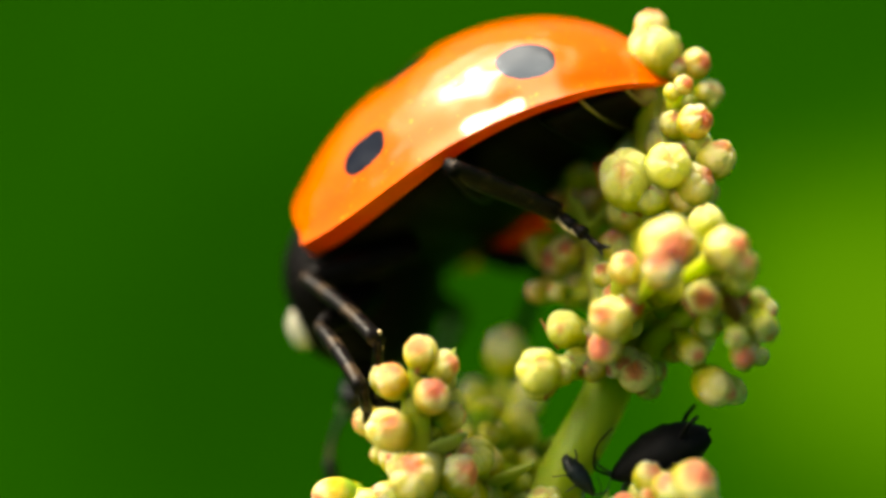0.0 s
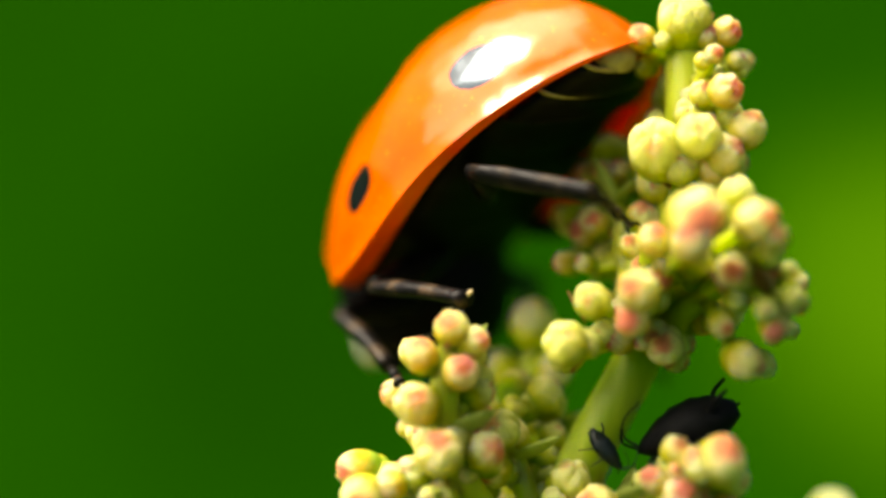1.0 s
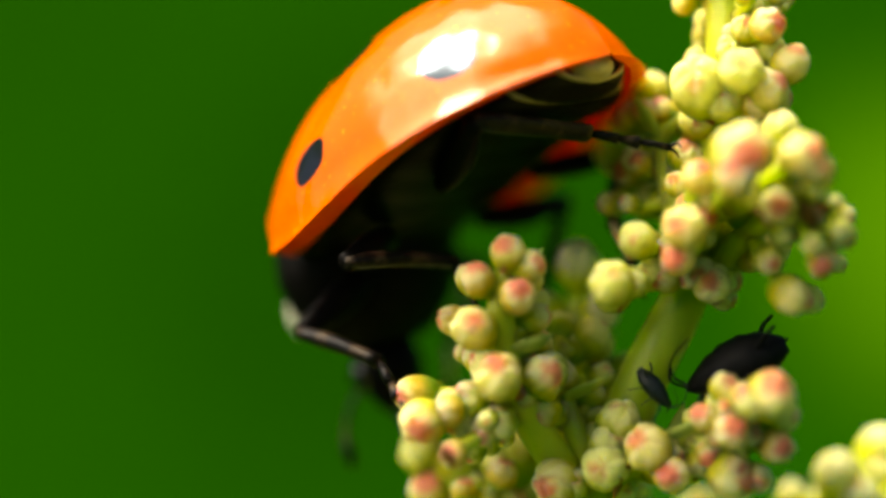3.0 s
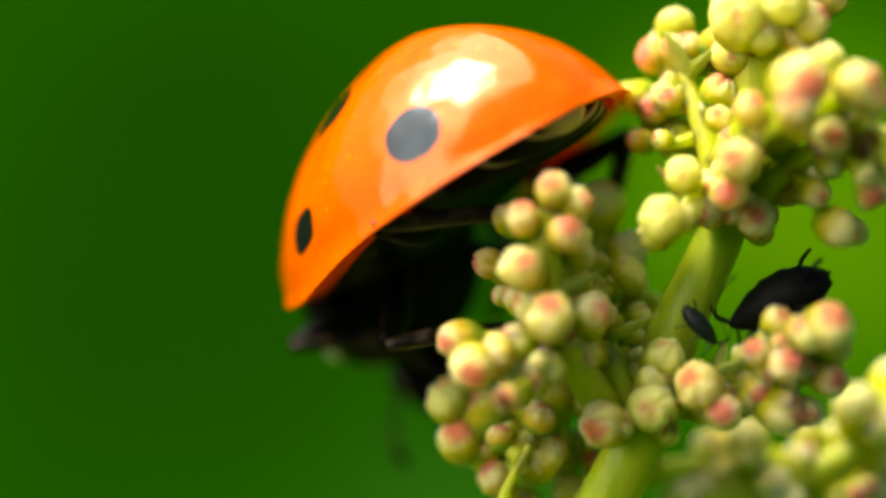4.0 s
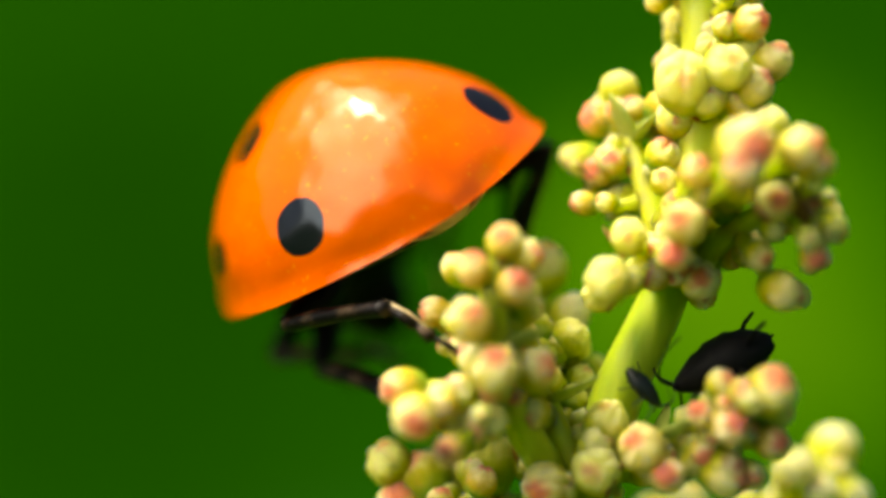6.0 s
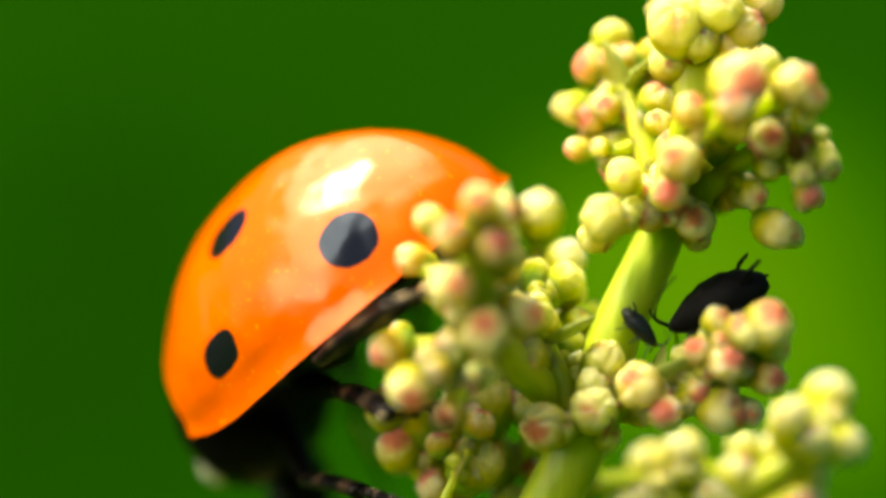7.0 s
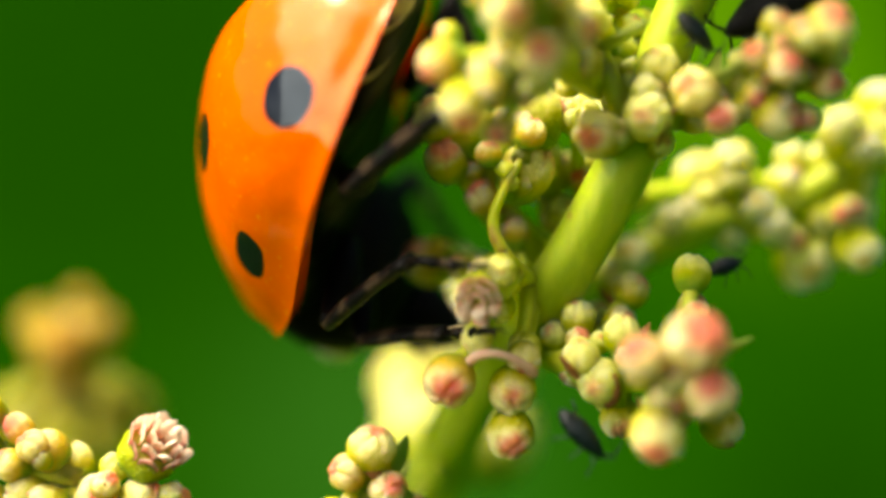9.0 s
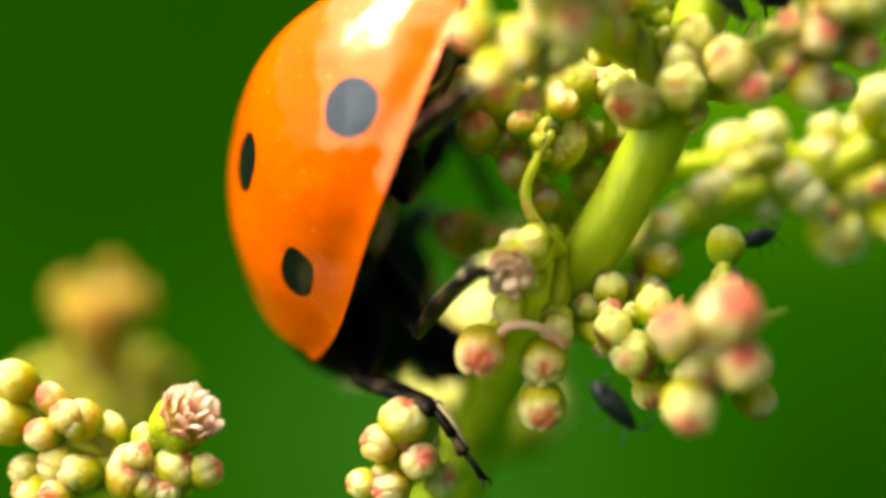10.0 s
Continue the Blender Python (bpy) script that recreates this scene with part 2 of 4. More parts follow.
def petal_material():
    """Thin petals: crimson at the foot, pale pink above, nearly white at the ragged tips."""
    m = principled("pale_pink_petal", rough=0.5, Specular_IOR_Level=0.35)
    c = node(m, "ShaderNodeTexCoord")
    xyz = node(m, "ShaderNodeSeparateXYZ")
    join(m, c.outputs["Object"], xyz.inputs[0])
    height = math_node(m, "ADD", math_node(m, "DIVIDE", xyz.outputs[2], MM), math_node(m, "MULTIPLY", math_node(m, "SUBTRACT", grain(m, 4000.0), 0.5), 0.9))
    col = blend(m, steps(m, height, -0.1, 0.35), (0.90, 0.26, 0.20), (0.97, 0.58, 0.46))
    col = blend(m, steps(m, height, 0.2, 0.6), col, (0.99, 0.86, 0.72))
    coloured(m, col)
    relief(m, grain(m, 14000.0), 0.00002, 0.5)
    translucent(m, col, 0.5)
    return m


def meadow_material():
    """Blades and herbs seen as one green mass, with round patches of lighter, yellower and darker green."""
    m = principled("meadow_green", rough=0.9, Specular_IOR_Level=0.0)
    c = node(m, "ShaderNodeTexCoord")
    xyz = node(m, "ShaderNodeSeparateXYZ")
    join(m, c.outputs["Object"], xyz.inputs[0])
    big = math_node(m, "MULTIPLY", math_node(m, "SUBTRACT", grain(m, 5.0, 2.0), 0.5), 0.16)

    def tone_patch(x, z, near, far):
        """How far a place on the bank lies inside one round patch of its own green."""
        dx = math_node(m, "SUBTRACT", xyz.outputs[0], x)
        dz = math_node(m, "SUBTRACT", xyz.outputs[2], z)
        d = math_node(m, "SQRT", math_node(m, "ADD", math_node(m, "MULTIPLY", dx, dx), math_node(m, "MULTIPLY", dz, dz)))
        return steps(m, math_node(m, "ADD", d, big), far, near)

    bank_green = blend(m, tone_patch(-0.05, -0.075, 0.0, 0.11), (0.0034, 0.034, 0.0003), (0.008, 0.050, 0.004))
    bank_green = blend(m, tone_patch(0.12, 0.11, 0.02, 0.14), bank_green, (0.016, 0.078, 0.001))
    bank_green = blend(m, tone_patch(0.10, 0.09, 0.0, 0.12), bank_green, (0.034, 0.100, 0.002))
    bank_green = blend(m, tone_patch(-0.20, 0.09, 0.05, 0.20), bank_green, (0.0024, 0.026, 0.0002))
    bank_green = blend(m, tone_patch(0.14, -0.13, 0.02, 0.10), bank_green, (0.0020, 0.022, 0.0002))
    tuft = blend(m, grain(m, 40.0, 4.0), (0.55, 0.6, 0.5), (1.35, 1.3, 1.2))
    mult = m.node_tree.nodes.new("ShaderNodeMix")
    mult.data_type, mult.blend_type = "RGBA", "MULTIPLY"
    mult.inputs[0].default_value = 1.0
    join(m, bank_green, mult.inputs[6])
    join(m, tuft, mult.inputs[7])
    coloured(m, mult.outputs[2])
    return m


M_CASE, M_BLACK, M_LEG = wing_case_material(), black_chitin(), leg_chitin()
M_PALE = plain_grained("cream_chitin", (0.16, 0.12, 0.04), (0.42, 0.34, 0.15), 5000.0, 0.4, 0.00002)
M_WHITE = plain_grained("cream_white_patch", (0.62, 0.58, 0.42), (0.80, 0.77, 0.62), 6000.0, 0.45, 0.00001)
M_PAD = plain_grained("tan_foot_pad", (0.55, 0.40, 0.18), (0.80, 0.66, 0.38), 5000.0, 0.5, 0.00002)
M_EYE = principled("glossy_black_eye", (0.004, 0.004, 0.006), 0.12)
BUD_KINDS = (
    bud_material("pale_green_bud", (0.46, 0.50, 0.003), (0.88, 0.30, 0.14), 0.03, (0.96, 0.93, 0.28)),
    bud_material("blushing_bud", (0.54, 0.48, 0.004), (0.88, 0.13, 0.09), 0.28, (0.98, 0.87, 0.36)),
    bud_material("rosy_bud", (0.62, 0.42, 0.02), (0.86, 0.09, 0.08), 0.42, (0.98, 0.80, 0.42)),
    bud_material("amber_bud", (0.24, 0.17, 0.005), (0.40, 0.16, 0.012), 0.10, (0.36, 0.25, 0.015)),
    # Yellow-green, and lightened in place of sunlight that its branches miss.
    bud_material("lit_yellow_green_bud", (0.74, 0.76, 0.012), (0.90, 0.54, 0.04), 0.06, (0.98, 0.96, 0.44), (0.48, 0.60, 0.008)),
    bud_material("olive_bud", (0.16, 0.20, 0.003), (0.30, 0.24, 0.012), 0.04, (0.30, 0.32, 0.02)),
)
M_STEM = stem_material()
M_STALK = stem_material("pale_green_stalk", (0.38, 0.50, 0.012), (0.62, 0.68, 0.05))
M_BRACT = plain_grained("dry_red_bract", (0.30, 0.07, 0.02), (0.52, 0.24, 0.08), 4000.0, 0.6, 0.00003, 0.25)
M_LEAF = plain_grained("soft_yellow_green_leaf", (0.36, 0.48, 0.06), (0.55, 0.62, 0.14), 2500.0, 0.45, 0.00003, 0.3)
M_APHID = plain_grained("sooty_black_aphid_skin", (0.002, 0.002, 0.002), (0.007, 0.007, 0.008), 5000.0, 0.6, 0.00002, gloss=0.12)
M_APHID_GREY = plain_grained("slate_green_aphid_skin", (0.003, 0.006, 0.008), (0.010, 0.020, 0.022), 5000.0, 0.42, 0.00002, gloss=0.3)
M_PETAL = petal_material()
M_ROSY = plain_grained("rosy_flower_stalk", (0.80, 0.36, 0.24), (0.92, 0.74, 0.50), 5000.0, 0.5, 0.00002, 0.3)
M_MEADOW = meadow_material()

# ---- mesh helpers (millimetres in, metres out) ----
def finish(name, bm, material, smooth=True):
    bm.transform(Matrix.Scale(MM, 4))
    bmesh.ops.recalc_face_normals(bm, faces=bm.faces)
    me = bpy.data.meshes.new(name)
    bm.to_mesh(me)
    bm.free()
    for m in material if isinstance(material, (tuple, list)) else (material,):
        me.materials.append(m)
    if smooth:
        me.shade_smooth()
    return me


def part(name, mesh, parent, label="", at=None):
    """Links a mesh as one part under a thing or under a part."""
    ob = new(name, mesh)
    ob.parent = parent
    if at is not None:
        ob.matrix_basis = at
    return tagged(ob, label) if label else ob


def thing(name, label, category, at=None, group="", kind=""):
    ob = new(name)
    ob.empty_display_size = 0.0005
    if at is not None:
        ob.matrix_basis = at
    return tagged(ob, label, category, group, kind)


def tube_into(bm, points, radii, sides=10, closed=True, flat=1.0):
    """A tapered tube through points; flat squeezes it in its second direction."""
    pts = [Vector(p) for p in points]
    rings, normal = [], None
    for i, p in enumerate(pts):
        ahead = (pts[min(i + 1, len(pts) - 1)] - pts[max(i - 1, 0)]).normalized()
        if normal is None:
            normal = ahead.orthogonal().normalized()
        normal = (normal - normal.dot(ahead) * ahead).normalized()
        other = ahead.cross(normal)
        r = radii[i] if isinstance(radii, (list, tuple)) else radii
        rings.append([bm.verts.new(p + r * (math.cos(a) * normal + flat * math.sin(a) * other)) for a in (2 * math.pi * k / sides for k in range(sides))])
    for a, b in zip(rings, rings[1:]):
        for k in range(sides):
            bm.faces.new((a[k], a[(k + 1) % sides], b[(k + 1) % sides], b[k]))
    if closed:
        bm.faces.new(rings[0][::-1])
        bm.faces.new(rings[-1])
    return rings


def smooth_line(points, per=6):
    """Catmull-Rom through points of any dimension."""
    p = [np.array(q, float) for q in points]
    p = [2 * p[0] - p[1], *p, 2 * p[-1] - p[-2]]
    out = []
    for a, b, c, d in zip(p, p[1:], p[2:], p[3:]):
        for k in range(per):
            t = k / per
            out.append(0.5 * (2 * b + (c - a) * t + (2 * a - 5 * b + 4 * c - d) * t * t + (3 * b - a - 3 * c + d) * t**3))
    return [*out, p[-2]]


def rotation_mesh(bm, rows, sides=28, squash=None):
    """A body along x: rows of x, half width, z of the top, z of the bottom."""
    rings = []
    for x, w, top, low in rows:
        mid, tall = (top + low) / 2, (top - low) / 2
        rings.append([bm.verts.new((x, w * math.cos(a), mid + tall * math.sin(a))) for a in (2 * math.pi * k / sides for k in range(sides))])
    for a, b in zip(rings, rings[1:]):
        for k in range(sides):
            bm.faces.new((a[k], a[(k + 1) % sides], b[(k + 1) % sides], b[k]))
    bm.faces.new(rings[0])
    bm.faces.new(rings[-1][::-1])


# ---- ground and distance ----
def build_ground():
    bm = bmesh.new()
    far = 300000.0
    n = 24
    # One sheet: level meadow near the plant, rising as a bank behind it and then running on to the horizon.
    ys = (-far, -3000.0, -400.0, 0.0, 250.0, 420.0, 600.0, 800.0, 1000.0, 1250.0, 1600.0, 2200.0, 4000.0, far)
    # The slope above the view is raised to keep sky glare off the wing cases.
    zs = (-430.0, -430.0, -430.0, -425.0, -400.0, -290.0, -110.0, 110.0, 380.0, 760.0, 1250.0, 1700.0, 2000.0, 2000.0)
    xs = [-far, -4000.0, -2000.0, *[-1200.0 + 2400.0 * k / n for k in range(n + 1)], 2000.0, 4000.0, far]
    grid = [[bm.verts.new((x, y, z + (18.0 * noise.noise((x / 160.0, y / 160.0, 0.0)) if abs(x) < 2100 and -500 < y < 2300 else 0.0))) for x in xs] for y, z in zip(ys, zs)]
    for a, b in zip(grid, grid[1:]):
        for k in range(len(xs) - 1):
            bm.faces.new((a[k], a[k + 1], b[k + 1], b[k]))
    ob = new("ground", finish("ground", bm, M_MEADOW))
    return tagged(ob, "green meadow ground rising to a soft grassy bank", "ground", kind="structure")


build_ground()


# ---- buds, stalks and leaves ----
def bud_mesh(kind, material):
    """Globular bud of five sepals that lap over one another in low steps and close over a puckered tip; the stalk end lies below."""
    bm = bmesh.new()
    edge = bm.verts.layers.float.new("margin")
    around, along = 40, 16
    rnd = random.Random(kind)
    shape = kind % 4
    tall, furrow = (1.0, 0.95, 1.16, 1.06)[shape], (0.12, 0.24, 0.09, 0.18)[shape]
    lean, turn = rnd.uniform(0, 0.12), rnd.uniform(0, 6.28)
    cuts = [2 * math.pi * (n + rnd.uniform(-0.16, 0.16)) / 5 for n in range(5)]
    knob = [rnd.uniform(-0.05, 0.07) for n in range(5)]
    rings = []
    for i in range(1, along):
        th = math.pi * i / along
        up = -math.cos(th)
        rise = min(1.0, max(0.0, (up + 0.75) / 1.3))
        ring = []
        for k in range(around):
            ph = 2 * math.pi * k / around
            skew = (ph - 0.35 * up) % (2 * math.pi)
            n = max((m for m in range(5) if cuts[m] <= skew), default=4)
            start = cuts[n] if skew >= cuts[0] else cuts[4] - 2 * math.pi
            stop = cuts[n + 1] if n < 4 and skew >= cuts[0] else cuts[0] + (2 * math.pi if skew >= cuts[0] else 0)
            w = (skew - start) / (stop - start)
            swell = math.sin(math.pi * min(1.0, max(0.0, w))) ** 0.7
            lap = 0.06 * (1 - w) * rise
            r = math.sin(th) ** 0.88 * (0.95 + lap + (0.03 + furrow * max(0.0, up)) * (swell - 0.6) * rise + knob[n] * rise) * (1 + lean * math.cos(ph - turn))
            z = up * tall * (1 + knob[n] * max(0.0, up) + 0.16 * furrow / 0.16 * (swell - 0.7) * max(0.0, up) ** 2)
            v = bm.verts.new((r * math.cos(ph), r * math.sin(ph), z))
            v[edge] = max(0.0, 1 - 7 * w, 1 - 9 * (1 - w)) * rise
            ring.append(v)
        rings.append(ring)
    for a, b in zip(rings, rings[1:]):
        for k in range(around):
            bm.faces.new((a[k], a[(k + 1) % around], b[(k + 1) % around], b[k]))
    low, tip = bm.verts.new((0, 0, -1.08 * tall)), bm.verts.new((0.04, 0, 0.86 * tall))
    tip[edge] = 1.0
    for k in range(around):
        bm.faces.new((low, rings[0][(k + 1) % around], rings[0][k]))
        bm.faces.new((tip, rings[-1][k], rings[-1][(k + 1) % around]))
    return finish("bud", bm, material)


def floret_mesh(kind):
    """An opened floret: a green ribbed cup, and three rings of pointed pale petals that flare over its rim."""
    bm = bmesh.new()
    rnd = random.Random(70 + kind)
    rings = tube_into(bm, [(0, 0, -1.1), (0, 0, -0.8), (0, 0, -0.35), (0, 0, 0.1), (0, 0, 0.3)], [0.2, 0.62, 0.88, 0.84, 0.5], 20)
    for ring in rings[1:4]:
        for k, v in enumerate(ring):
            swell = 1 + 0.07 * math.cos(5 * 2 * math.pi * k / 20)
            v.co.x, v.co.y = v.co.x * swell, v.co.y * swell
    before = set(bm.faces)
    for count, foot, rim_r, low, top, wide in ((8, 0.74, 0.98, -0.1, 0.55, 0.42), (7, 0.55, 0.76, 0.1, 0.78, 0.34), (6, 0.3, 0.44, 0.2, 0.90, 0.24)):
        for k in range(count):
            mid = 2 * math.pi * (k + rnd.uniform(-0.2, 0.2)) / count
            reach, peak, curl = rim_r * rnd.uniform(0.85, 1.12), top * rnd.uniform(0.85, 1.15), rnd.uniform(-0.12, 0.16)
            out, side = Vector((math.cos(mid), math.sin(mid), 0)), Vector((-math.sin(mid), math.cos(mid), 0))
            faces = []
            for deep in (0.0, 0.045):
                grid = []
                for i in range(6):
                    t = i / 5
                    r = foot + (reach - foot) * t**1.3 - deep
                    z = low + (peak - low) * math.sin(1.5 * t) - 0.5 * deep
                    w = wide * (0.55 + 0.6 * t) * max(0.06, 1 - t**3) ** 0.7
                    grid.append([bm.verts.new(out * (r - 0.10 * (1 - s * s) * (1 - t)) + side * (s * w + curl * t * t) + Vector((0, 0, z - 0.08 * s * s * t + 0.05 * math.sin(7 * s + k) * t))) for s in (-1, -0.4, 0.4, 1)])
                faces.append(grid)
            for g in faces:
                for p, q in zip(g, g[1:]):
                    for j in range(3):
                        bm.faces.new((p[j], p[j + 1], q[j + 1], q[j]))
            upper, under = faces
            edge_a = [g[0] for g in upper] + upper[5][1:] + [upper[i][3] for i in (4, 3, 2, 1, 0)]
            edge_b = [g[0] for g in under] + under[5][1:] + [under[i][3] for i in (4, 3, 2, 1, 0)]
            for j in range(len(edge_a) - 1):
                bm.faces.new((edge_a[j], edge_a[j + 1], edge_b[j + 1], edge_b[j]))
    for f in bm.faces:
        f.material_index = 0 if f in before else 1
    return finish("floret", bm, (BUD_KINDS[0], M_PETAL))


def bract_mesh(kind, material):
    """A small boat-shaped leaf with a midrib and real thickness."""
    bm = bmesh.new()
    rows = []
    n = 9
    for side in (1, -1):
        grid = []
        for i in range(n):
            t = i / (n - 1)
            w = 0.42 * math.sin(math.pi * t**0.75) ** 0.9 + 0.01
            z = 0.32 * t * t
            grid.append([bm.verts.new((t * 1.6, w * s, z + 0.30 * w * s * s - (0.035 if side < 0 else 0) + (0.02 if s == 0 else 0))) for s in (-1, -0.5, 0, 0.5, 1)])
        rows.append(grid)
    for grid in rows:
        for a, b in zip(grid, grid[1:]):
            for k in range(4):
                bm.faces.new((a[k], a[k + 1], b[k + 1], b[k]))
    top, low = rows
    for k in (0, 4):
        for i in range(n - 1):
            bm.faces.new((top[i][k], top[i + 1][k], low[i + 1][k], low[i][k]))
    for i in (0, n - 1):
        for k in range(4):
            bm.faces.new((top[i][k], top[i][k + 1], low[i][k + 1], low[i][k]))
    return finish("bract", bm, material)


BUDS = [[bud_mesh(8 * c + k, BUD_KINDS[c]) for k in range(4)] for c in range(6)]
FLORETS = [floret_mesh(k) for k in range(2)]
BRACTS = [bract_mesh(0, M_BRACT), bract_mesh(1, M_LEAF)]


def stalk_mesh(name, points, radii):
    line = smooth_line(points, 6)
    rad = smooth_line([(r,) for r in radii], 6)
    bm = bmesh.new()
    tube_into(bm, [tuple(p) for p in line], [float(r[0]) for r in rad], 14)
    return finish(name, bm, M_STEM)


def nearest_on(line, p):
    return min((Vector(q) for q in line), key=lambda q: (q - p).length)


def build_cluster(plant, name, axis, radii, buds, label, florets=(), bracts=5, seed=1, leaves=4, crowd=True):
    """A stalk with its buds; every bud sits on the stalk by a short foot and points away from it."""
    rnd = random.Random(seed)
    line = smooth_line(axis, 8)
    bm = bmesh.new()
    rad = [float(r[0]) for r in smooth_line([(r,) for r in radii], 8)]
    tube_into(bm, [tuple(p) for p in line], rad, 14)
    for x, y, z, r, _ in buds:
        p = Vector((x, y, z))
        q = nearest_on(line[2:], p + Vector((0, 0, -0.25)))
        mid = (p + q) / 2 + Vector((0, 0, -0.08))
        tube_into(bm, [q, mid, p.lerp(mid, 0.25), p], [0.14, 0.09, 0.08 + 0.12 * r, 0.4 * r], 10)
    stalk = part(name, finish(name, bm, M_STALK), plant, label)
    # Smaller unopened buds crowd the space between the stalk and the full ones.
    small = []
    for x, y, z, r, pink in buds:
        p = Vector((x, y, z))
        q = nearest_on(line[2:], p + Vector((0, 0, -0.25)))
        if (p - q).length > 0.45:
            m = q.lerp(p, rnd.uniform(0.35, 0.6)) + Vector((rnd.uniform(-0.15, 0.15), rnd.uniform(0.05, 0.3), rnd.uniform(-0.12, 0.12)))
            small.append((*m, rnd.uniform(0.6, 0.8) * min(r, 0.34), rnd.choice((0, 1, 4))))
        if (p - q).length > 0.6:
            m = q.lerp(p, rnd.uniform(0.4, 0.7)) + Vector((rnd.uniform(-0.1, 0.1), rnd.uniform(-0.28, -0.12), rnd.uniform(-0.15, 0.05)))
            small.append((*m, rnd.uniform(0.65, 0.85) * min(r, 0.34), rnd.choice((1, 4, 8))))
        if crowd:
            for _ in range(2):
                m = p.lerp(q, rnd.uniform(0.1, 0.5)) + Vector((rnd.uniform(-0.3, 0.3), rnd.uniform(0.25, 0.7), rnd.uniform(-0.3, 0.2)))
                small.append((*m, rnd.uniform(0.55, 0.85) * min(r, 0.36), rnd.choice((0, 1, 2, 5))))
    buds = (*buds, *small)
    for i, (x, y, z, r, pink) in enumerate(buds):
        p = Vector((x, y, z))
        q = nearest_on(line[2:], p + Vector((0, 0, -0.25)))
        way = (p - q).normalized() + Vector((rnd.uniform(-0.3, 0.3), rnd.uniform(-1.0, -0.25), rnd.uniform(-0.1, 0.45)))
        turn = way.to_track_quat("Z", "Y") @ Euler((0, 0, rnd.uniform(0, 6.28))).to_quaternion()
        open_one = i in florets
        mesh = FLORETS[i % 2] if open_one else BUDS[0 if pink < 2 else 1 if pink < 6 else 2 if pink < 10 else 4 if pink < 12 else 3 if pink < 15 else 5][rnd.randrange(4)]
        ob = part("floret" if open_one else "bud", mesh, stalk)
        s = r * rnd.uniform(0.88, 1.0)
        ob.matrix_basis = Matrix.LocRotScale(p * MM, turn, (s * rnd.uniform(0.94, 1.06), s, s * rnd.uniform(0.98, 1.18)))
    for k in range(3 * bracts):
        x, y, z, r, _ = buds[rnd.randrange(len(buds))]
        a = rnd.uniform(0, 6.28)
        p = Vector((x, y, z)) + Vector((math.cos(a) * r * 0.35, math.sin(a) * r * 0.35, -r * 1.0))
        way = Euler((rnd.uniform(-0.4, 0.4), rnd.uniform(-1.1, -0.6), a)).to_quaternion()
        ob = part("bract", BRACTS[0], stalk)
        s = r * rnd.uniform(0.85, 1.2)
        ob.matrix_basis = Matrix.LocRotScale(p * MM, way, (s, s, s))
    for k in range(leaves):
        q = Vector(line[rnd.randrange(3, len(line) - 1)])
        a = rnd.uniform(0, 6.28)
        ob = part("leaflet", BRACTS[1], stalk)
        s = rnd.uniform(0.4, 0.65)
        ob.matrix_basis = Matrix.LocRotScale(q * MM, Euler((rnd.uniform(-0.4, 0.4), rnd.uniform(-0.9, -0.1), a)), (s, s, s))
    return stalk


# Buds: x, y, z, radius, rosiness from 0 to 9.
TOP = (
    (2.96, -0.20, 7.44, 0.25, 9), (3.03, -0.20, 7.02, 0.39, 1), (2.45, -0.20, 6.81, 0.21, 7), (3.62, -0.20, 6.89, 0.24, 9),
    (2.96, 0.30, 6.56, 0.28, 5), (3.47, -0.80, 6.42, 0.16, 9), (3.63, -0.80, 5.91, 0.28, 6), (3.23, -0.20, 5.91, 0.24, 3),
    (3.74, -0.20, 6.47, 0.16, 2), (2.79, 0.50, 6.06, 0.25, 1), (2.76, -0.60, 5.12, 0.44, 0), (3.91, -0.60, 5.39, 0.31, 2),
    (3.44, -0.20, 5.15, 0.34, 2), (3.05, 0.40, 5.65, 0.28, 1), (2.14, 0.60, 5.03, 0.23, 9), (2.63, 0.60, 4.78, 0.27, 4),
    (3.25, -0.90, 5.22, 0.35, 1), (3.61, -0.70, 5.02, 0.32, 4), (3.01, -0.60, 4.90, 0.31, 0), (2.73, 0.10, 4.71, 0.27, 4), (3.15, -0.20, 5.67, 0.27, 0), (2.89, 0.10, 6.17, 0.21, 1),
    (3.30, -0.10, 6.25, 0.24, 1), (3.67, -0.40, 5.62, 0.24, 0), (3.09, -0.60, 4.98, 0.27, 2), (3.37, 0.00, 6.77, 0.21, 1), (2.66, 0.20, 5.65, 0.23, 1),
)
BUD = (
    (1.93, 0.90, 5.34, 0.30, 1), (1.66, 0.90, 4.98, 0.30, 7), (2.06, 0.90, 4.79, 0.26, 5), (1.44, 1.00, 4.40, 0.30, 0),
    (1.64, 0.80, 4.21, 0.24, 6), (2.46, 0.20, 4.28, 0.27, 4), (2.46, 0.50, 5.03, 0.24, 8), (2.13, 0.80, 3.71, 0.31, 1),
    (1.92, -0.90, 2.94, 0.27, 1), (2.55, -1.50, 3.06, 0.34, 2), (2.46, -1.20, 2.68, 0.28, 6), (1.58, -1.20, 2.34, 0.36, 1),
    (1.39, 0.60, 3.67, 0.21, 7), (3.29, -2.00, 3.92, 0.42, 3), (3.24, -2.10, 3.59, 0.28, 7), (2.72, -1.50, 3.73, 0.25, 6),
    (4.07, -1.80, 3.91, 0.32, 4),
)
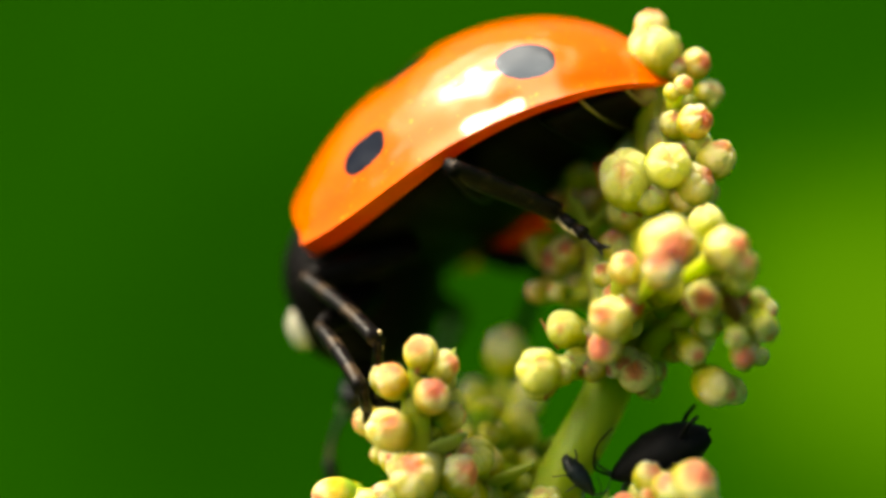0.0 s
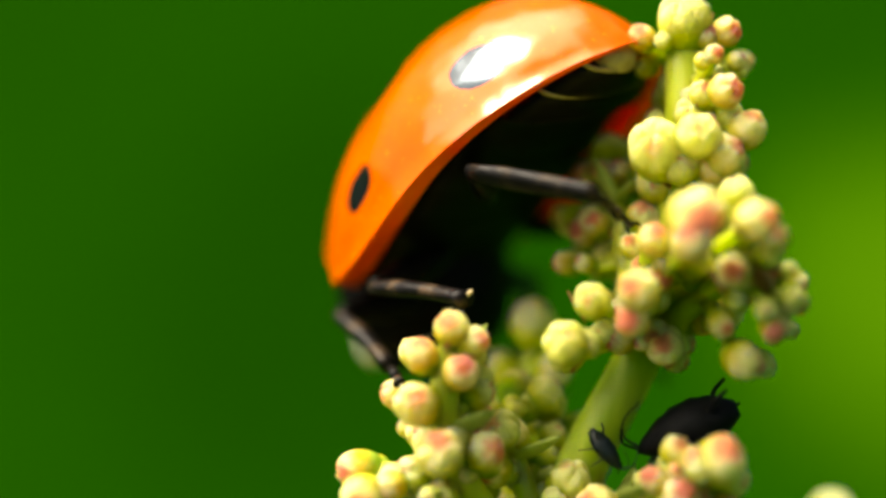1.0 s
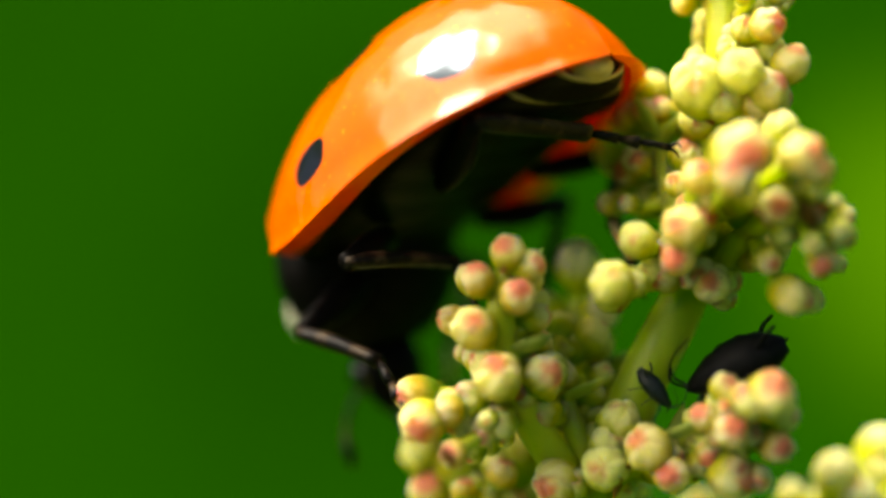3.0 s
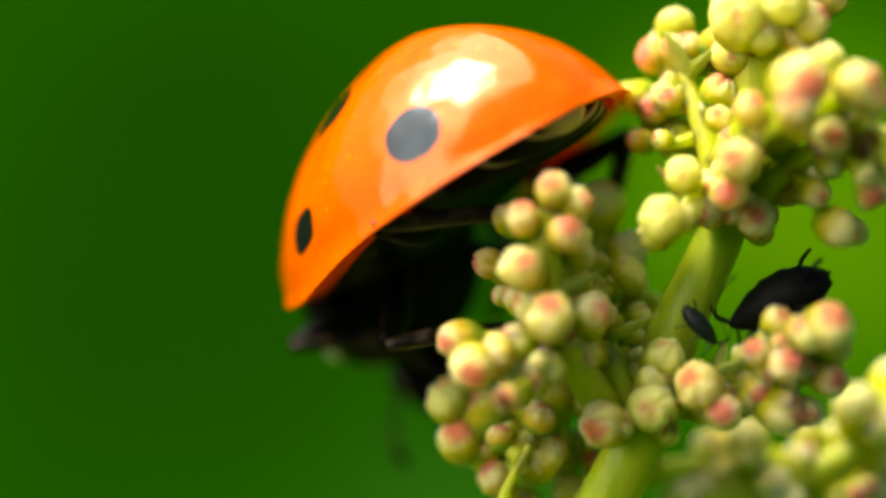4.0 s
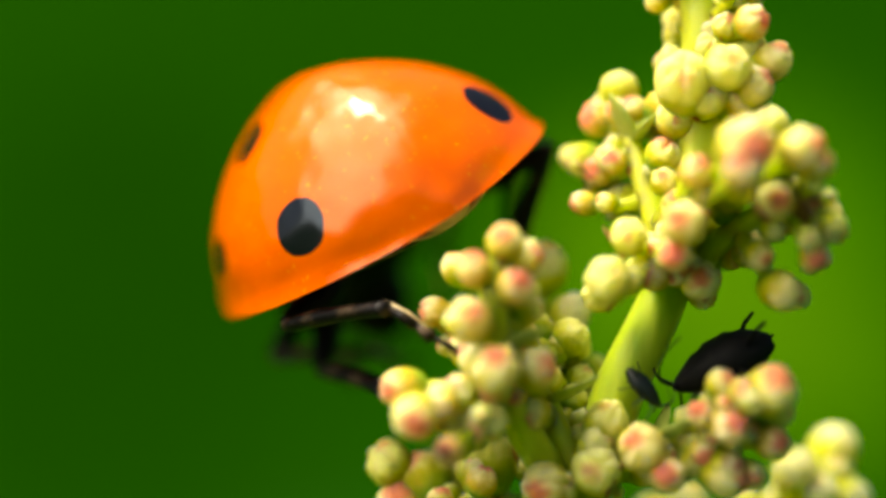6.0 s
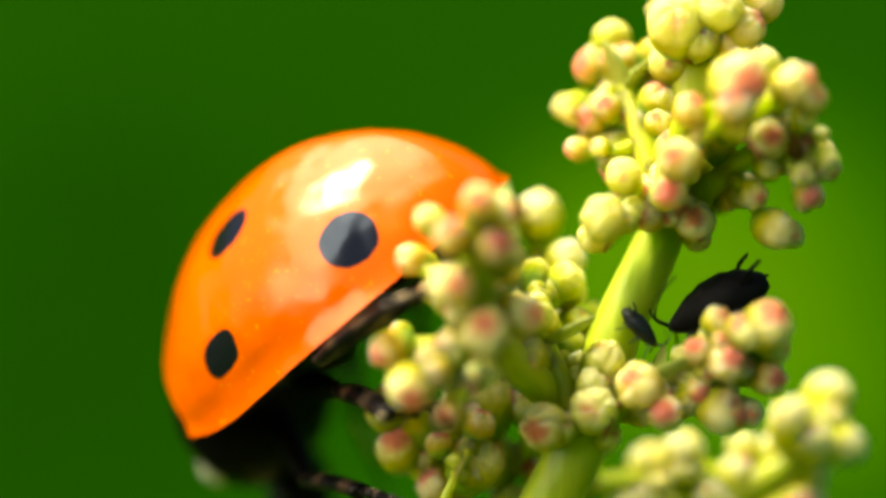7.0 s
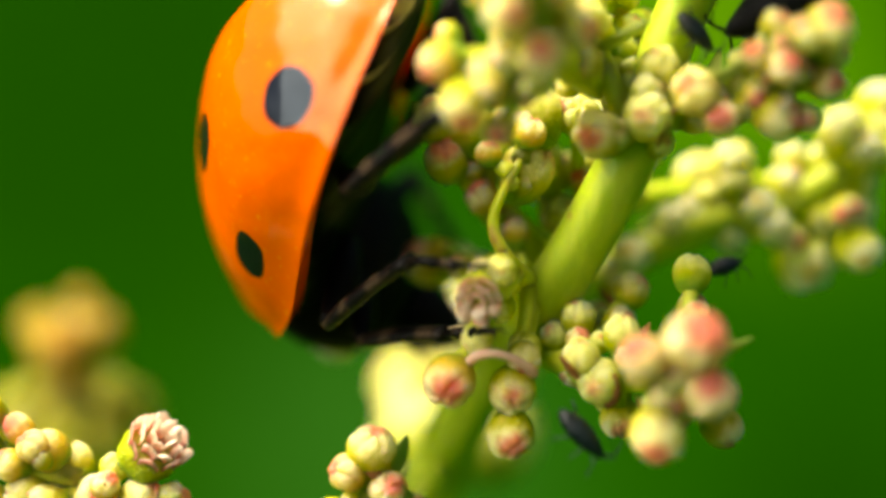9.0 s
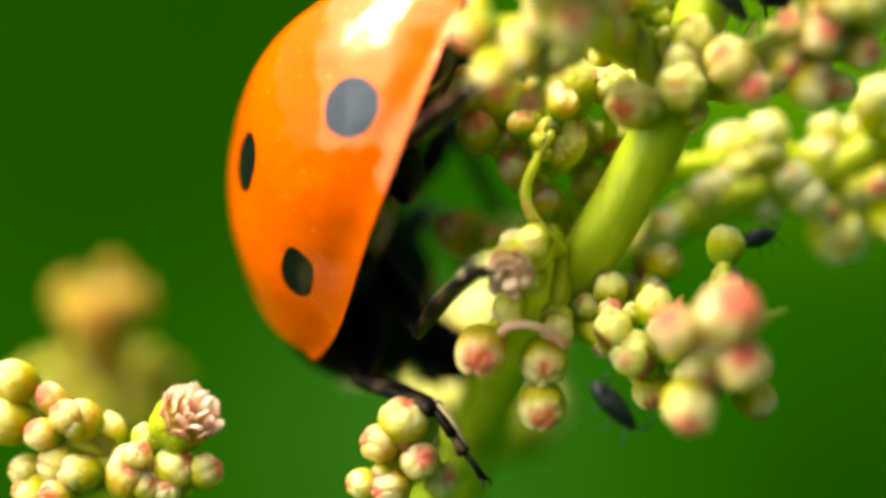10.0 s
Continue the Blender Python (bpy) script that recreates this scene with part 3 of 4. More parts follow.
BUE = (
    (4.29, -1.80, 3.72, 0.22, 5), (4.58, -1.00, 3.01, 0.22, 3), (4.31, -1.00, 2.66, 0.24, 6), (3.91, -0.60, 2.25, 0.30, 2),
    (3.79, -1.40, 3.32, 0.28, 2), (2.25, -0.40, 2.49, 0.25, 6), (2.87, -0.40, 2.39, 0.28, 5), (3.81, -1.00, 4.37, 0.26, 1),
    (4.24, -0.90, 3.32, 0.24, 4), (3.26, -0.40, 3.41, 0.26, 2), (3.65, 0.30, 2.95, 0.28, 2), (3.19, 0.40, 2.97, 0.27, 2),
    (2.84, 0.60, 3.81, 0.24, 2),
)
SPR = (
    (0.36, -1.40, 2.80, 0.27, 5), (0.60, -1.30, 2.60, 0.25, 4), (-0.06, -1.40, 2.48, 0.27, 6), (0.45, -1.40, 2.24, 0.28, 7), (0.15, -1.00, 2.26, 0.22, 5),
    (-0.12, -1.40, 1.82, 0.31, 4), (-0.62, -0.40, 2.03, 0.23, 8), (0.57, -0.90, 1.97, 0.24, 5), (0.16, -1.40, 1.18, 0.34, 4),
    (0.66, -0.90, 1.16, 0.28, 2), (-0.90, -1.40, 0.64, 0.34, 3), (-1.07, -0.90, 1.03, 0.30, 8), (-0.42, -0.80, 0.58, 0.27, 3),
    (-0.12, -1.00, 0.45, 0.24, 4), (-0.50, -1.40, 0.20, 0.22, 6), (0.54, -0.30, 1.60, 0.23, 2), (-0.28, -0.60, 1.47, 0.23, 2),
)
DSP = (
    (1.40, -0.20, -0.15, 0.37, 1), (0.75, -0.20, -0.35, 0.38, 2), (1.55, -0.10, 0.49, 0.34, 0), (0.63, -0.40, 1.18, 0.31, 1),
    (1.07, 0.50, 1.76, 0.30, 0), (0.68, 0.50, 1.81, 0.27, 0), (0.54, -0.30, 0.65, 0.29, 3), (1.12, 0.40, 0.87, 0.21, 0),
    (0.05, -0.90, 1.02, 0.32, 4), (1.42, 1.20, 1.27, 0.28, 1),
)
CSP = (
    (2.03, -0.50, 0.19, 0.35, 2), (2.33, -0.50, -0.17, 0.27, 6), (3.05, -0.80, 0.97, 0.25, 2), (2.78, -0.80, 0.60, 0.22, 7),
    (3.12, -0.90, 0.45, 0.28, 6), (3.63, -1.10, 0.88, 0.34, 4), (3.31, -1.10, 0.83, 0.24, 8), (3.69, -0.60, 0.23, 0.27, 8),
    (3.10, -0.30, -0.10, 0.38, 2), (2.74, -0.20, 0.01, 0.26, 4), (3.44, -0.30, -0.18, 0.23, 2),
)
# Kind 10, the lightened one, makes up for the ladybird's shade here.
MID = (
    (0.81, 1.50, 2.87, 0.39, 10), (1.14, 1.30, 2.18, 0.33, 10), (0.54, 1.70, 1.70, 0.39, 10), (1.00, 1.40, 1.35, 0.33, 10),
    (0.27, 1.50, 0.85, 0.37, 10), (0.75, 1.40, 0.52, 0.40, 10), (-0.10, 1.20, 0.18, 0.38, 10), (1.22, 1.30, 0.45, 0.33, 10),
    (0.35, 1.80, 2.22, 0.29, 10), (0.07, 1.70, 1.53, 0.29, 10),
)
DLO = (
    (-0.10, 0.90, -0.02, 0.42, 0), (-1.00, 1.30, -0.21, 0.47, 5), (-0.24, 0.90, -0.80, 0.40, 5), (-1.63, 2.60, -2.01, 0.40, 8),
    (-0.90, -0.20, -2.45, 0.40, 7), (-1.37, 0.10, -3.58, 0.42, 8), (-0.50, 0.40, -3.77, 0.36, 3), (-0.55, 0.40, -4.39, 0.36, 5),
    (-0.13, 1.20, 0.32, 0.32, 1), (-0.66, 2.00, -1.21, 0.33, 2),
)
ELO = (
    (0.46, 0.20, -3.37, 0.28, 1), (0.75, 0.20, -3.69, 0.35, 1), (1.01, 0.20, -3.07, 0.28, 1), (1.19, -1.30, -3.28, 0.36, 6),
    (1.82, -1.40, -3.05, 0.47, 6), (1.99, -1.30, -3.73, 0.38, 7), (1.38, -0.80, -4.30, 0.44, 5), (2.30, 0.10, -4.31, 0.33, 6),
    (2.00, 0.40, -2.27, 0.28, 1), (1.22, 1.40, -2.50, 0.32, 2), (0.43, 1.00, -2.87, 0.27, 1), (1.60, -0.50, -3.85, 0.32, 3),
    (1.00, 0.60, -4.22, 0.31, 2), (0.21, 1.40, -2.60, 0.29, 1),
)
HLO = (
    (-2.51, 0.80, -4.64, 0.38, 5), (-2.85, 0.80, -4.95, 0.30, 7), (-2.28, 0.80, -5.19, 0.31, 6), (-2.70, 0.80, -5.56, 0.28, 6),
    (-3.10, 0.80, -5.49, 0.24, 4), (-2.02, 1.30, -5.54, 0.29, 3),
)
FLO = (
    (-5.58, 0.50, -4.51, 0.52, 7), (-6.34, 0.50, -5.29, 0.41, 7), (-7.34, 0.50, -5.12, 0.38, 5), (-7.03, 0.50, -4.52, 0.36, 6),
    (-7.42, 0.50, -4.20, 0.24, 8), (-7.94, 0.50, -3.93, 0.36, 5), (-7.66, 0.50, -5.51, 0.41, 3), (-5.74, 0.50, -5.21, 0.35, 2),
    (-5.30, 0.50, -5.25, 0.30, 3), (-8.06, 0.50, -4.47, 0.40, 2), (-7.82, 0.50, -5.18, 0.27, 2),
)
FBK = (
    (-9.04, 8.70, -3.55, 0.65, 12), (-8.50, 9.00, -3.22, 0.52, 12), (-9.65, 9.30, -3.15, 0.46, 12), (-9.00, 8.70, -4.11, 0.52, 12),
    (-8.77, 9.00, -2.70, 0.33, 12), (-10.13, 9.30, -4.86, 0.64, 15), (-10.39, 8.70, -4.96, 0.50, 15), (-9.70, 9.00, -4.54, 0.44, 15),
    (-8.06, 9.30, -4.84, 0.59, 15), (-8.18, 8.70, -4.45, 0.45, 15), (-9.05, 9.00, -5.23, 0.72, 15), (-9.01, 9.30, -4.71, 0.62, 15),
    (-9.20, 8.70, -5.95, 0.65, 15), (-8.44, 9.00, -5.33, 0.55, 15),
)
# Lightened buds stand in for direct sun on this branch.
GBR = (
    (2.50, 3.45, -0.84, 0.39, 10), (2.95, 3.00, -0.64, 0.38, 10), (1.98, 3.20, -1.62, 0.37, 10), (1.71, 3.45, -1.83, 0.35, 10),
    (1.33, 3.00, -2.02, 0.33, 10), (2.27, 3.20, -1.39, 0.31, 10), (2.73, 3.45, -1.26, 0.35, 10), (3.23, 3.00, -1.34, 0.35, 10),
    (3.74, 3.20, -1.00, 0.31, 10), (3.92, 3.45, -0.59, 0.26, 10), (4.58, 3.00, -0.24, 0.43, 10), (4.29, 3.20, -1.48, 0.31, 10),
    (4.06, 3.45, -2.13, 0.51, 10), (3.46, 3.00, -1.61, 0.35, 10), (4.78, 3.20, -1.45, 0.35, 10), (4.78, 3.45, -0.92, 0.40, 10),
    (4.87, 3.00, -0.51, 0.36, 10), (2.87, 3.20, -1.66, 0.30, 10), (4.44, 3.45, -0.65, 0.32, 10), (4.77, 3.00, -1.97, 0.38, 10),
    (5.30, 3.20, -0.51, 0.42, 10), (5.28, 3.45, 0.12, 0.40, 10), (1.02, 3.00, -2.27, 0.26, 10),
)
YLO = (
    (-2.69, 7.70, -5.76, 0.62, 1), (-2.23, 8.00, -4.97, 0.73, 1), (-2.40, 8.30, -4.37, 0.58, 1), (-1.81, 7.70, -3.81, 0.62, 10),
    (-1.19, 8.00, -3.32, 0.73, 10), (-0.69, 8.30, -3.56, 0.63, 10), (-1.51, 7.70, -4.33, 0.72, 1), (-1.00, 8.00, -4.16, 0.63, 1),
    (-0.26, 8.30, -3.46, 0.53, 10), (-1.64, 7.70, -5.15, 0.72, 1), (-1.03, 8.00, -5.41, 0.83, 1), (-2.21, 8.30, -5.64, 0.63, 1),
)
GLO = (
    (1.70, 1.60, 0.15, 0.28, 0), (-1.50, 1.20, 0.01, 0.38, 1), (-1.34, 1.20, -0.56, 0.36, 3), (-0.29, 1.80, -0.17, 0.50, 0),
    (0.04, 1.80, -0.75, 0.42, 0), (1.12, 1.60, 0.15, 0.30, 2), (0.54, 1.00, -0.01, 0.32, 1),
)


def build_plant():
    plant = thing("flowering_plant", "green flowering stem crowded with pale and rosy buds", "plant", pose(-0.0545, 0.012, -0.425))
    inner = plant.matrix_basis.inverted()
    trunk = [(-54.5, 12.0, -425.0), (-42.0, 8.0, -250.0), (-22.0, 4.0, -110.0), (-12.0, 7.0, -35.0), (-4.6, 6.2, -12.0), (-1.89, 4.6, -5.77), (-1.40, 3.7, -4.63), (-0.63, 2.4, -3.33), (0.10, 1.3, -2.45), (1.2, 0.55, -0.6), (1.75, 0.45, 0.9), (2.4, 0.4, 2.2), (2.95, 0.3, 3.6)]
    made = [part("stem", stalk_mesh("stem", trunk, [2.2, 1.8, 1.3, 0.8, 0.6, 0.52, 0.48, 0.44, 0.42, 0.40, 0.37, 0.34, 0.26]), plant, "smooth juicy green main stem")]

    def cluster(name, axis, radii, buds, label, **more):
        made.append(build_cluster(plant, name, axis, radii, buds, label, **more))
        return made[-1]

    cluster("flower_spike", [(2.9, 0.3, 3.4), (3.05, 0.2, 4.8), (3.1, 0.0, 5.8), (3.05, 0.0, 6.6), (3.0, 0.0, 7.2)], [0.30, 0.36, 0.34, 0.3, 0.15], TOP, "upright spike of yellowish buds with red tips", seed=3, bracts=2)
    cluster("bud_branch", [(2.5, 0.4, 2.4), (2.4, 0.3, 3.2), (2.2, 0.4, 4.0), (2.0, 0.6, 4.8)], [0.22, 0.2, 0.16, 0.1], BUD, "dense branch of round pale buds", seed=4, bracts=5)
    cluster("bud_branch", [(2.7, 0.4, 2.5), (3.2, -0.2, 3.0), (3.7, -0.7, 3.3), (4.2, -1.0, 3.5)], [0.22, 0.18, 0.14, 0.1], BUE, "dense branch of round pale buds", seed=5, bracts=5)
    spray = cluster("bud_spray", [(0.95, 0.35, -0.35), (0.5, -0.2, 0.35), (0.2, -0.8, 1.2), (0.17, -1.15, 2.0), (0.3, -1.3, 2.65)], [0.26, 0.25, 0.23, 0.2, 0.14], SPR, "side spray that bends under the ladybird", seed=6, bracts=3)
    cluster("bud_branch", [(1.2, 0.5, -0.6), (1.1, 0.2, 0.0), (0.8, 0.1, 0.8), (0.7, 0.2, 1.6)], [0.24, 0.2, 0.15, 0.1], DSP, "short branch of yellow-green buds", seed=7, bracts=2)
    cluster("bud_branch", [(1.3, 0.5, -0.4), (1.9, 0.1, 0.0), (2.5, -0.2, 0.3), (2.9, -0.5, 0.7)], [0.2, 0.17, 0.14, 0.1], CSP, "side branch of rosy buds", seed=8, bracts=3)
    cluster("bud_branch", [(1.2, 0.55, -0.6), (0.85, 1.30, 0.19), (0.69, 1.50, 1.02), (0.72, 1.60, 1.86), (0.80, 1.60, 2.80)], [0.24, 0.24, 0.2, 0.16, 0.1], MID, "short branch of pale green buds behind the spray", seed=15, bracts=1, crowd=False)
    cluster("bud_branch", [(0.0, 1.4, -2.5), (-0.5, 0.6, -2.0), (-0.7, 0.5, -1.4), (-0.3, 0.5, -0.6)], [0.16, 0.11, 0.08, 0.06], DLO, "branch of opening pink florets", seed=9, florets=(4,), leaves=0, bracts=1, crowd=False)
    cluster("bud_branch", [(-0.5, 2.2, -3.1), (0.5, 0.6, -3.6), (1.2, 0.2, -3.7), (1.9, -0.3, -3.5)], [0.22, 0.18, 0.14, 0.1], ELO, "low side branch of swollen rosy buds", seed=10, bracts=3)
    cluster("bud_branch", [(-1.75, 4.2, -5.4), (-2.0, 1.6, -5.6), (-2.4, 1.0, -5.1), (-2.6, 0.9, -4.8)], [0.2, 0.16, 0.12, 0.08], HLO, "low tuft of rosy buds", seed=11, bracts=1, crowd=False)
    cluster("bud_branch", [(-0.5, 2.2, -3.1), (0.63, 3.20, -2.44), (1.56, 3.20, -1.94), (2.44, 3.20, -1.56), (3.39, 3.20, -1.33), (4.26, 3.20, -1.04), (5.13, 3.20, -0.42)], [0.3, 0.3, 0.34, 0.36, 0.32, 0.26, 0.15], GBR, "long side branch of yellow-green buds", seed=12, bracts=0, crowd=False, leaves=0)
    cluster("bud_branch", [(-0.6, 2.4, -3.3), (0.2, 2.0, -2.0), (1.2, 3.0, -1.2), (3.6, 3.4, -0.9)], [0.26, 0.24, 0.2, 0.12], GLO, "side branch of pale buds behind the stem", seed=13, bracts=0, crowd=False, leaves=0)
    cluster("bud_branch", [(-1.5, 3.9, -4.8), (-1.6, 6.0, -5.6), (-1.20, 8.00, -5.62), (-1.43, 8.00, -4.57), (-1.10, 8.00, -3.64)], [0.26, 0.26, 0.3, 0.24, 0.12], YLO, "side branch of pale yellow-green buds behind the stem", seed=14, bracts=0, crowd=False, leaves=0)
    # A thin rosy flower stalk arches between two low buds.
    bm = bmesh.new()
    tube_into(bm, smooth_line([(-1.14, 0.10, -3.42), (-0.94, -0.10, -3.26), (-0.64, -0.15, -3.25), (-0.34, -0.05, -3.40), (-0.20, 0.10, -3.55)], 5), [0.07] * 8 + [0.06] * 9 + [0.075] * 4, 8)
    made.append(part("flower_stalk", finish("flower_stalk", bm, M_ROSY), plant, "thin arching rosy flower stalk"))
    for ob in made:
        ob.matrix_basis = inner @ ob.matrix_basis
    return plant, spray, inner


plant, spray, plant_inner = build_plant()


def build_neighbour(name, label, base, axis, radii, groups):
    other = thing(name, label, "plant", pose(base[0] * MM, base[1] * MM, base[2] * MM))
    inner = other.matrix_basis.inverted()
    made = [part("stem", stalk_mesh("stem", [base, *axis], radii), other)]
    for k, (line, rad, buds, florets) in enumerate(groups):
        made.append(build_cluster(other, "bud_branch", line, rad, buds, "", florets=florets, bracts=1, seed=30 + k, crowd=False))
    for ob in made:
        ob.matrix_basis = inner @ ob.matrix_basis
    return other


build_neighbour("flowering_plant", "pink-budded flowering stem beside the ladybird's plant", (-40.0, 6.0, -425.0),
                [(-25.0, 3.0, -200.0), (-11.0, 1.5, -50.0), (-7.0, 0.9, -12.0), (-6.2, 0.7, -7.0)], [1.6, 1.3, 0.8, 0.5, 0.3],
                [([(-6.3, 0.7, -7.4), (-6.2, 0.6, -6.4), (-6.4, 0.55, -5.6), (-6.6, 0.5, -4.9)], [0.3, 0.25, 0.2, 0.1], FLO, (0,))])
build_neighbour("flowering_plant", "yellowish flowering stem standing farther back in the meadow", (-30.0, 20.0, -425.0),
                [(-21.0, 15.0, -200.0), (-11.0, 10.0, -50.0), (-9.03, 9.20, -7.19), (-9.12, 9.20, -6.10)], [1.6, 1.3, 0.8, 0.4, 0.3],
                [([(-9.12, 9.20, -6.10), (-9.04, 9.20, -5.12), (-9.13, 9.20, -4.13), (-9.17, 9.20, -3.36)], [0.3, 0.27, 0.22, 0.12], FBK, ())])


# ---- aphids ----
def build_aphid(tail_end, head_end, fat, material, label, side=1.0):
    a, b = Vector(tail_end), Vector(head_end)
    length = (b - a).length
    ahead = (b - a).normalized()
    up = Vector((0, -0.25, 1.0))
    up = (up - up.dot(ahead) * ahead).normalized() * side
    left = up.cross(ahead)
    turn = Matrix((ahead, left, up)).transposed()
    ob = thing("aphid", label, "aphid", Matrix.LocRotScale((a + b) / 2 * MM, turn.to_quaternion(), None), group="aphids on the stem")
    h = length / 2
    bm = bmesh.new()
    rows = []
    for i in range(15):
        t = i / 14
        x = -h + 2 * h * t
        w = fat * max(0.04, math.sin(math.pi * min(1.0, t * 0.94 + 0.05)) ** 0.7) * (1.0 - 0.25 * t)
        w *= 1 + 0.035 * math.cos(t * 34)
        rows.append((x, w, w * 0.95, -w * 0.8))
    rotation_mesh(bm, rows, 18)
    part("body", finish("body", bm, material), ob)
    for s in (1, -1):
        bm = bmesh.new()
        tube_into(bm, [(-0.5 * h, s * fat * 0.6, fat * 0.3), (-0.75 * h, s * fat * 0.85, fat * 0.65), (-0.98 * h, s * fat * 0.95, fat * 0.8)], [0.05 * h, 0.045 * h, 0.035 * h], 8)
        part("cornicle", finish("cornicle", bm, material), ob)
        bm = bmesh.new()
        tube_into(bm, smooth_line([(0.95 * h, s * 0.1 * h, 0.05 * h), (1.15 * h, s * 0.3 * h, 0.35 * h), (0.9 * h, s * 0.55 * h, 0.75 * h), (0.5 * h, s * 0.7 * h, 0.95 * h)], 4), [0.028 * h] * 6 + [0.018 * h] * 7, 6)
        part("antenna", finish("antenna", bm, material), ob)
        for x, back in ((0.6, 0.35), (0.3, -0.1), (0.0, -0.55)):
            bm = bmesh.new()
            tube_into(bm, smooth_line([(x * h, s * fat * 0.5, -fat * 0.4), ((x + back * 0.5) * h, s * fat * 1.25, -fat * 0.15), ((x + back) * h, s * fat * 1.5, -fat * 1.0), ((x + back * 1.15) * h, s * fat * 1.6, -fat * 1.15)], 3), [0.04 * h] * 4 + [0.028 * h] * 6, 6)
            part("leg", finish("leg", bm, material), ob)
    bm = bmesh.new()
    tube_into(bm, [(-0.92 * h, 0, 0.1 * fat), (-1.08 * h, 0, 0.14 * fat)], [0.06 * h, 0.02 * h], 8)
    part("tail", finish("tail", bm, material), ob)
    return ob


build_aphid((3.86, -0.05, 1.62), (2.5, 0.05, 0.98), 0.47, M_APHID, "plump sooty black aphid feeding on the stem")
build_aphid((1.86, -0.25, 1.24), (2.3, -0.25, 0.72), 0.17, M_APHID_GREY, "small slate-grey young aphid beside the big black one")
build_aphid((0.13, -0.35, -4.02), (0.70, -0.35, -4.66), 0.2, M_APHID_GREY, "small slate-grey aphid among the low rosy buds")
build_aphid((2.35, 1.4, -2.25), (2.85, 1.5, -2.1), 0.17, M_APHID_GREY, "small dark aphid under the long side branch")


# ---- ladybird ----
SIZE = 1.020


LONG = 5.685


def half(x):
    if x < 0.1:
        return 2.541 * max(0.0, 1 - (min(0.1 - x, LONG - 2.4) / (LONG - 2.4)) ** 2.557) ** 0.703
    return 2.541 - 0.334 * ((x - 0.1) / 2.4) ** 2.436


def ridge(x):
    if x < 0.2:
        return 0.047 + 2.492 * max(0.0, 1 - (min(0.2 - x, LONG - 2.3) / (LONG - 2.3)) ** 2.3) ** 0.584
    return 2.538 - 0.775 * ((x - 0.2) / 2.4) ** 2.547


def rim(x):
    return 0.092 + (0.0221 * x * x + 0.0036 * x**4 if x > 0 else -0.0171 * x * x)


def fold_width(x):
    """How far the margin is turned in underneath: broad at the shoulder, narrow at the tail."""
    return 0.493 + 0.135 * min(1.0, max(-1.0, x / 2.5))


def case_point(u, v, inward=0.0):
    """A place on a wing case: u from the front to the tail, v from the seam to the margin."""
    x = 2.5 - LONG * u
    w, low = 0.003 + max(0.3 * half(x), half(x) - inward), rim(x)
    top = low + max(ridge(x) - low - inward, 0.3 * (ridge(x) - low))
    a = v * math.pi / 2
    y = w * math.sin(a) ** 1.327
    z = low + (top - low) * max(0.0, math.cos(a)) ** 1.102
    # The front edge sweeps back towards the shoulder, and the margin turns up in a narrow lip.
    back = 0.599 * (y / 2.42) ** 2 * max(0.0, 1 - u * 3)
    lip = max(0.0, v - 0.88) / 0.12
    return ((x - back) * SIZE, (y + 0.001 + 0.115 * lip * lip * min(1.0, w / 0.8)) * SIZE, (z - 0.03 * lip) * SIZE)


def wing_case(side):
    bm = bmesh.new()
    nu, nv = 56, 30
    layers = []
    for deep in (0.0, 0.07):
        grid = []
        for i in range(nu + 1):
            u = i / nu
            u = u + 0.12 * math.sin(2 * math.pi * u) / (2 * math.pi) * -1.0
            row = []
            for j in range(nv + 1):
                at = 2.5 - LONG * u
                fold = (fold_width(at) - deep) * max(0.0, j / nv - 0.86) / 0.14 if deep else 0.0
                x, y, z = case_point(u, j / nv, deep + min(fold, 0.5 * half(at)))
                row.append(bm.verts.new((x, side * y, z)))
            grid.append(row)
        layers.append(grid)
    for grid in layers:
        for a, b in zip(grid, grid[1:]):
            for j in range(nv):
                bm.faces.new((a[j], a[j + 1], b[j + 1], b[j]))
    for f in bm.faces:
        f.smooth = True
    out, inn = layers

    def strip(a, b):
        a, b = [bm.verts.new(v.co) for v in a], [bm.verts.new(v.co) for v in b]
        for i in range(len(a) - 1):
            bm.faces.new((a[i], a[i + 1], b[i + 1], b[i]))

    for j in (0, nv):
        strip([row[j] for row in out], [row[j] for row in inn])
    for i in (0, nu):
        strip(out[i], inn[i])
    return finish("wing_case", bm, M_CASE)


# Shield and head are bent down over the front legs.
NOD = Matrix.Translation((2.55, 0, 0.74)) @ Euler((0, radians(47), 0)).to_matrix().to_4x4() @ Matrix.Diagonal((1.3, 0.95, 1.15, 1)) @ Matrix.Translation((-2.25, 0, -0.75))


NECK = NOD @ Matrix.Translation((0.22, 0, 0.0))


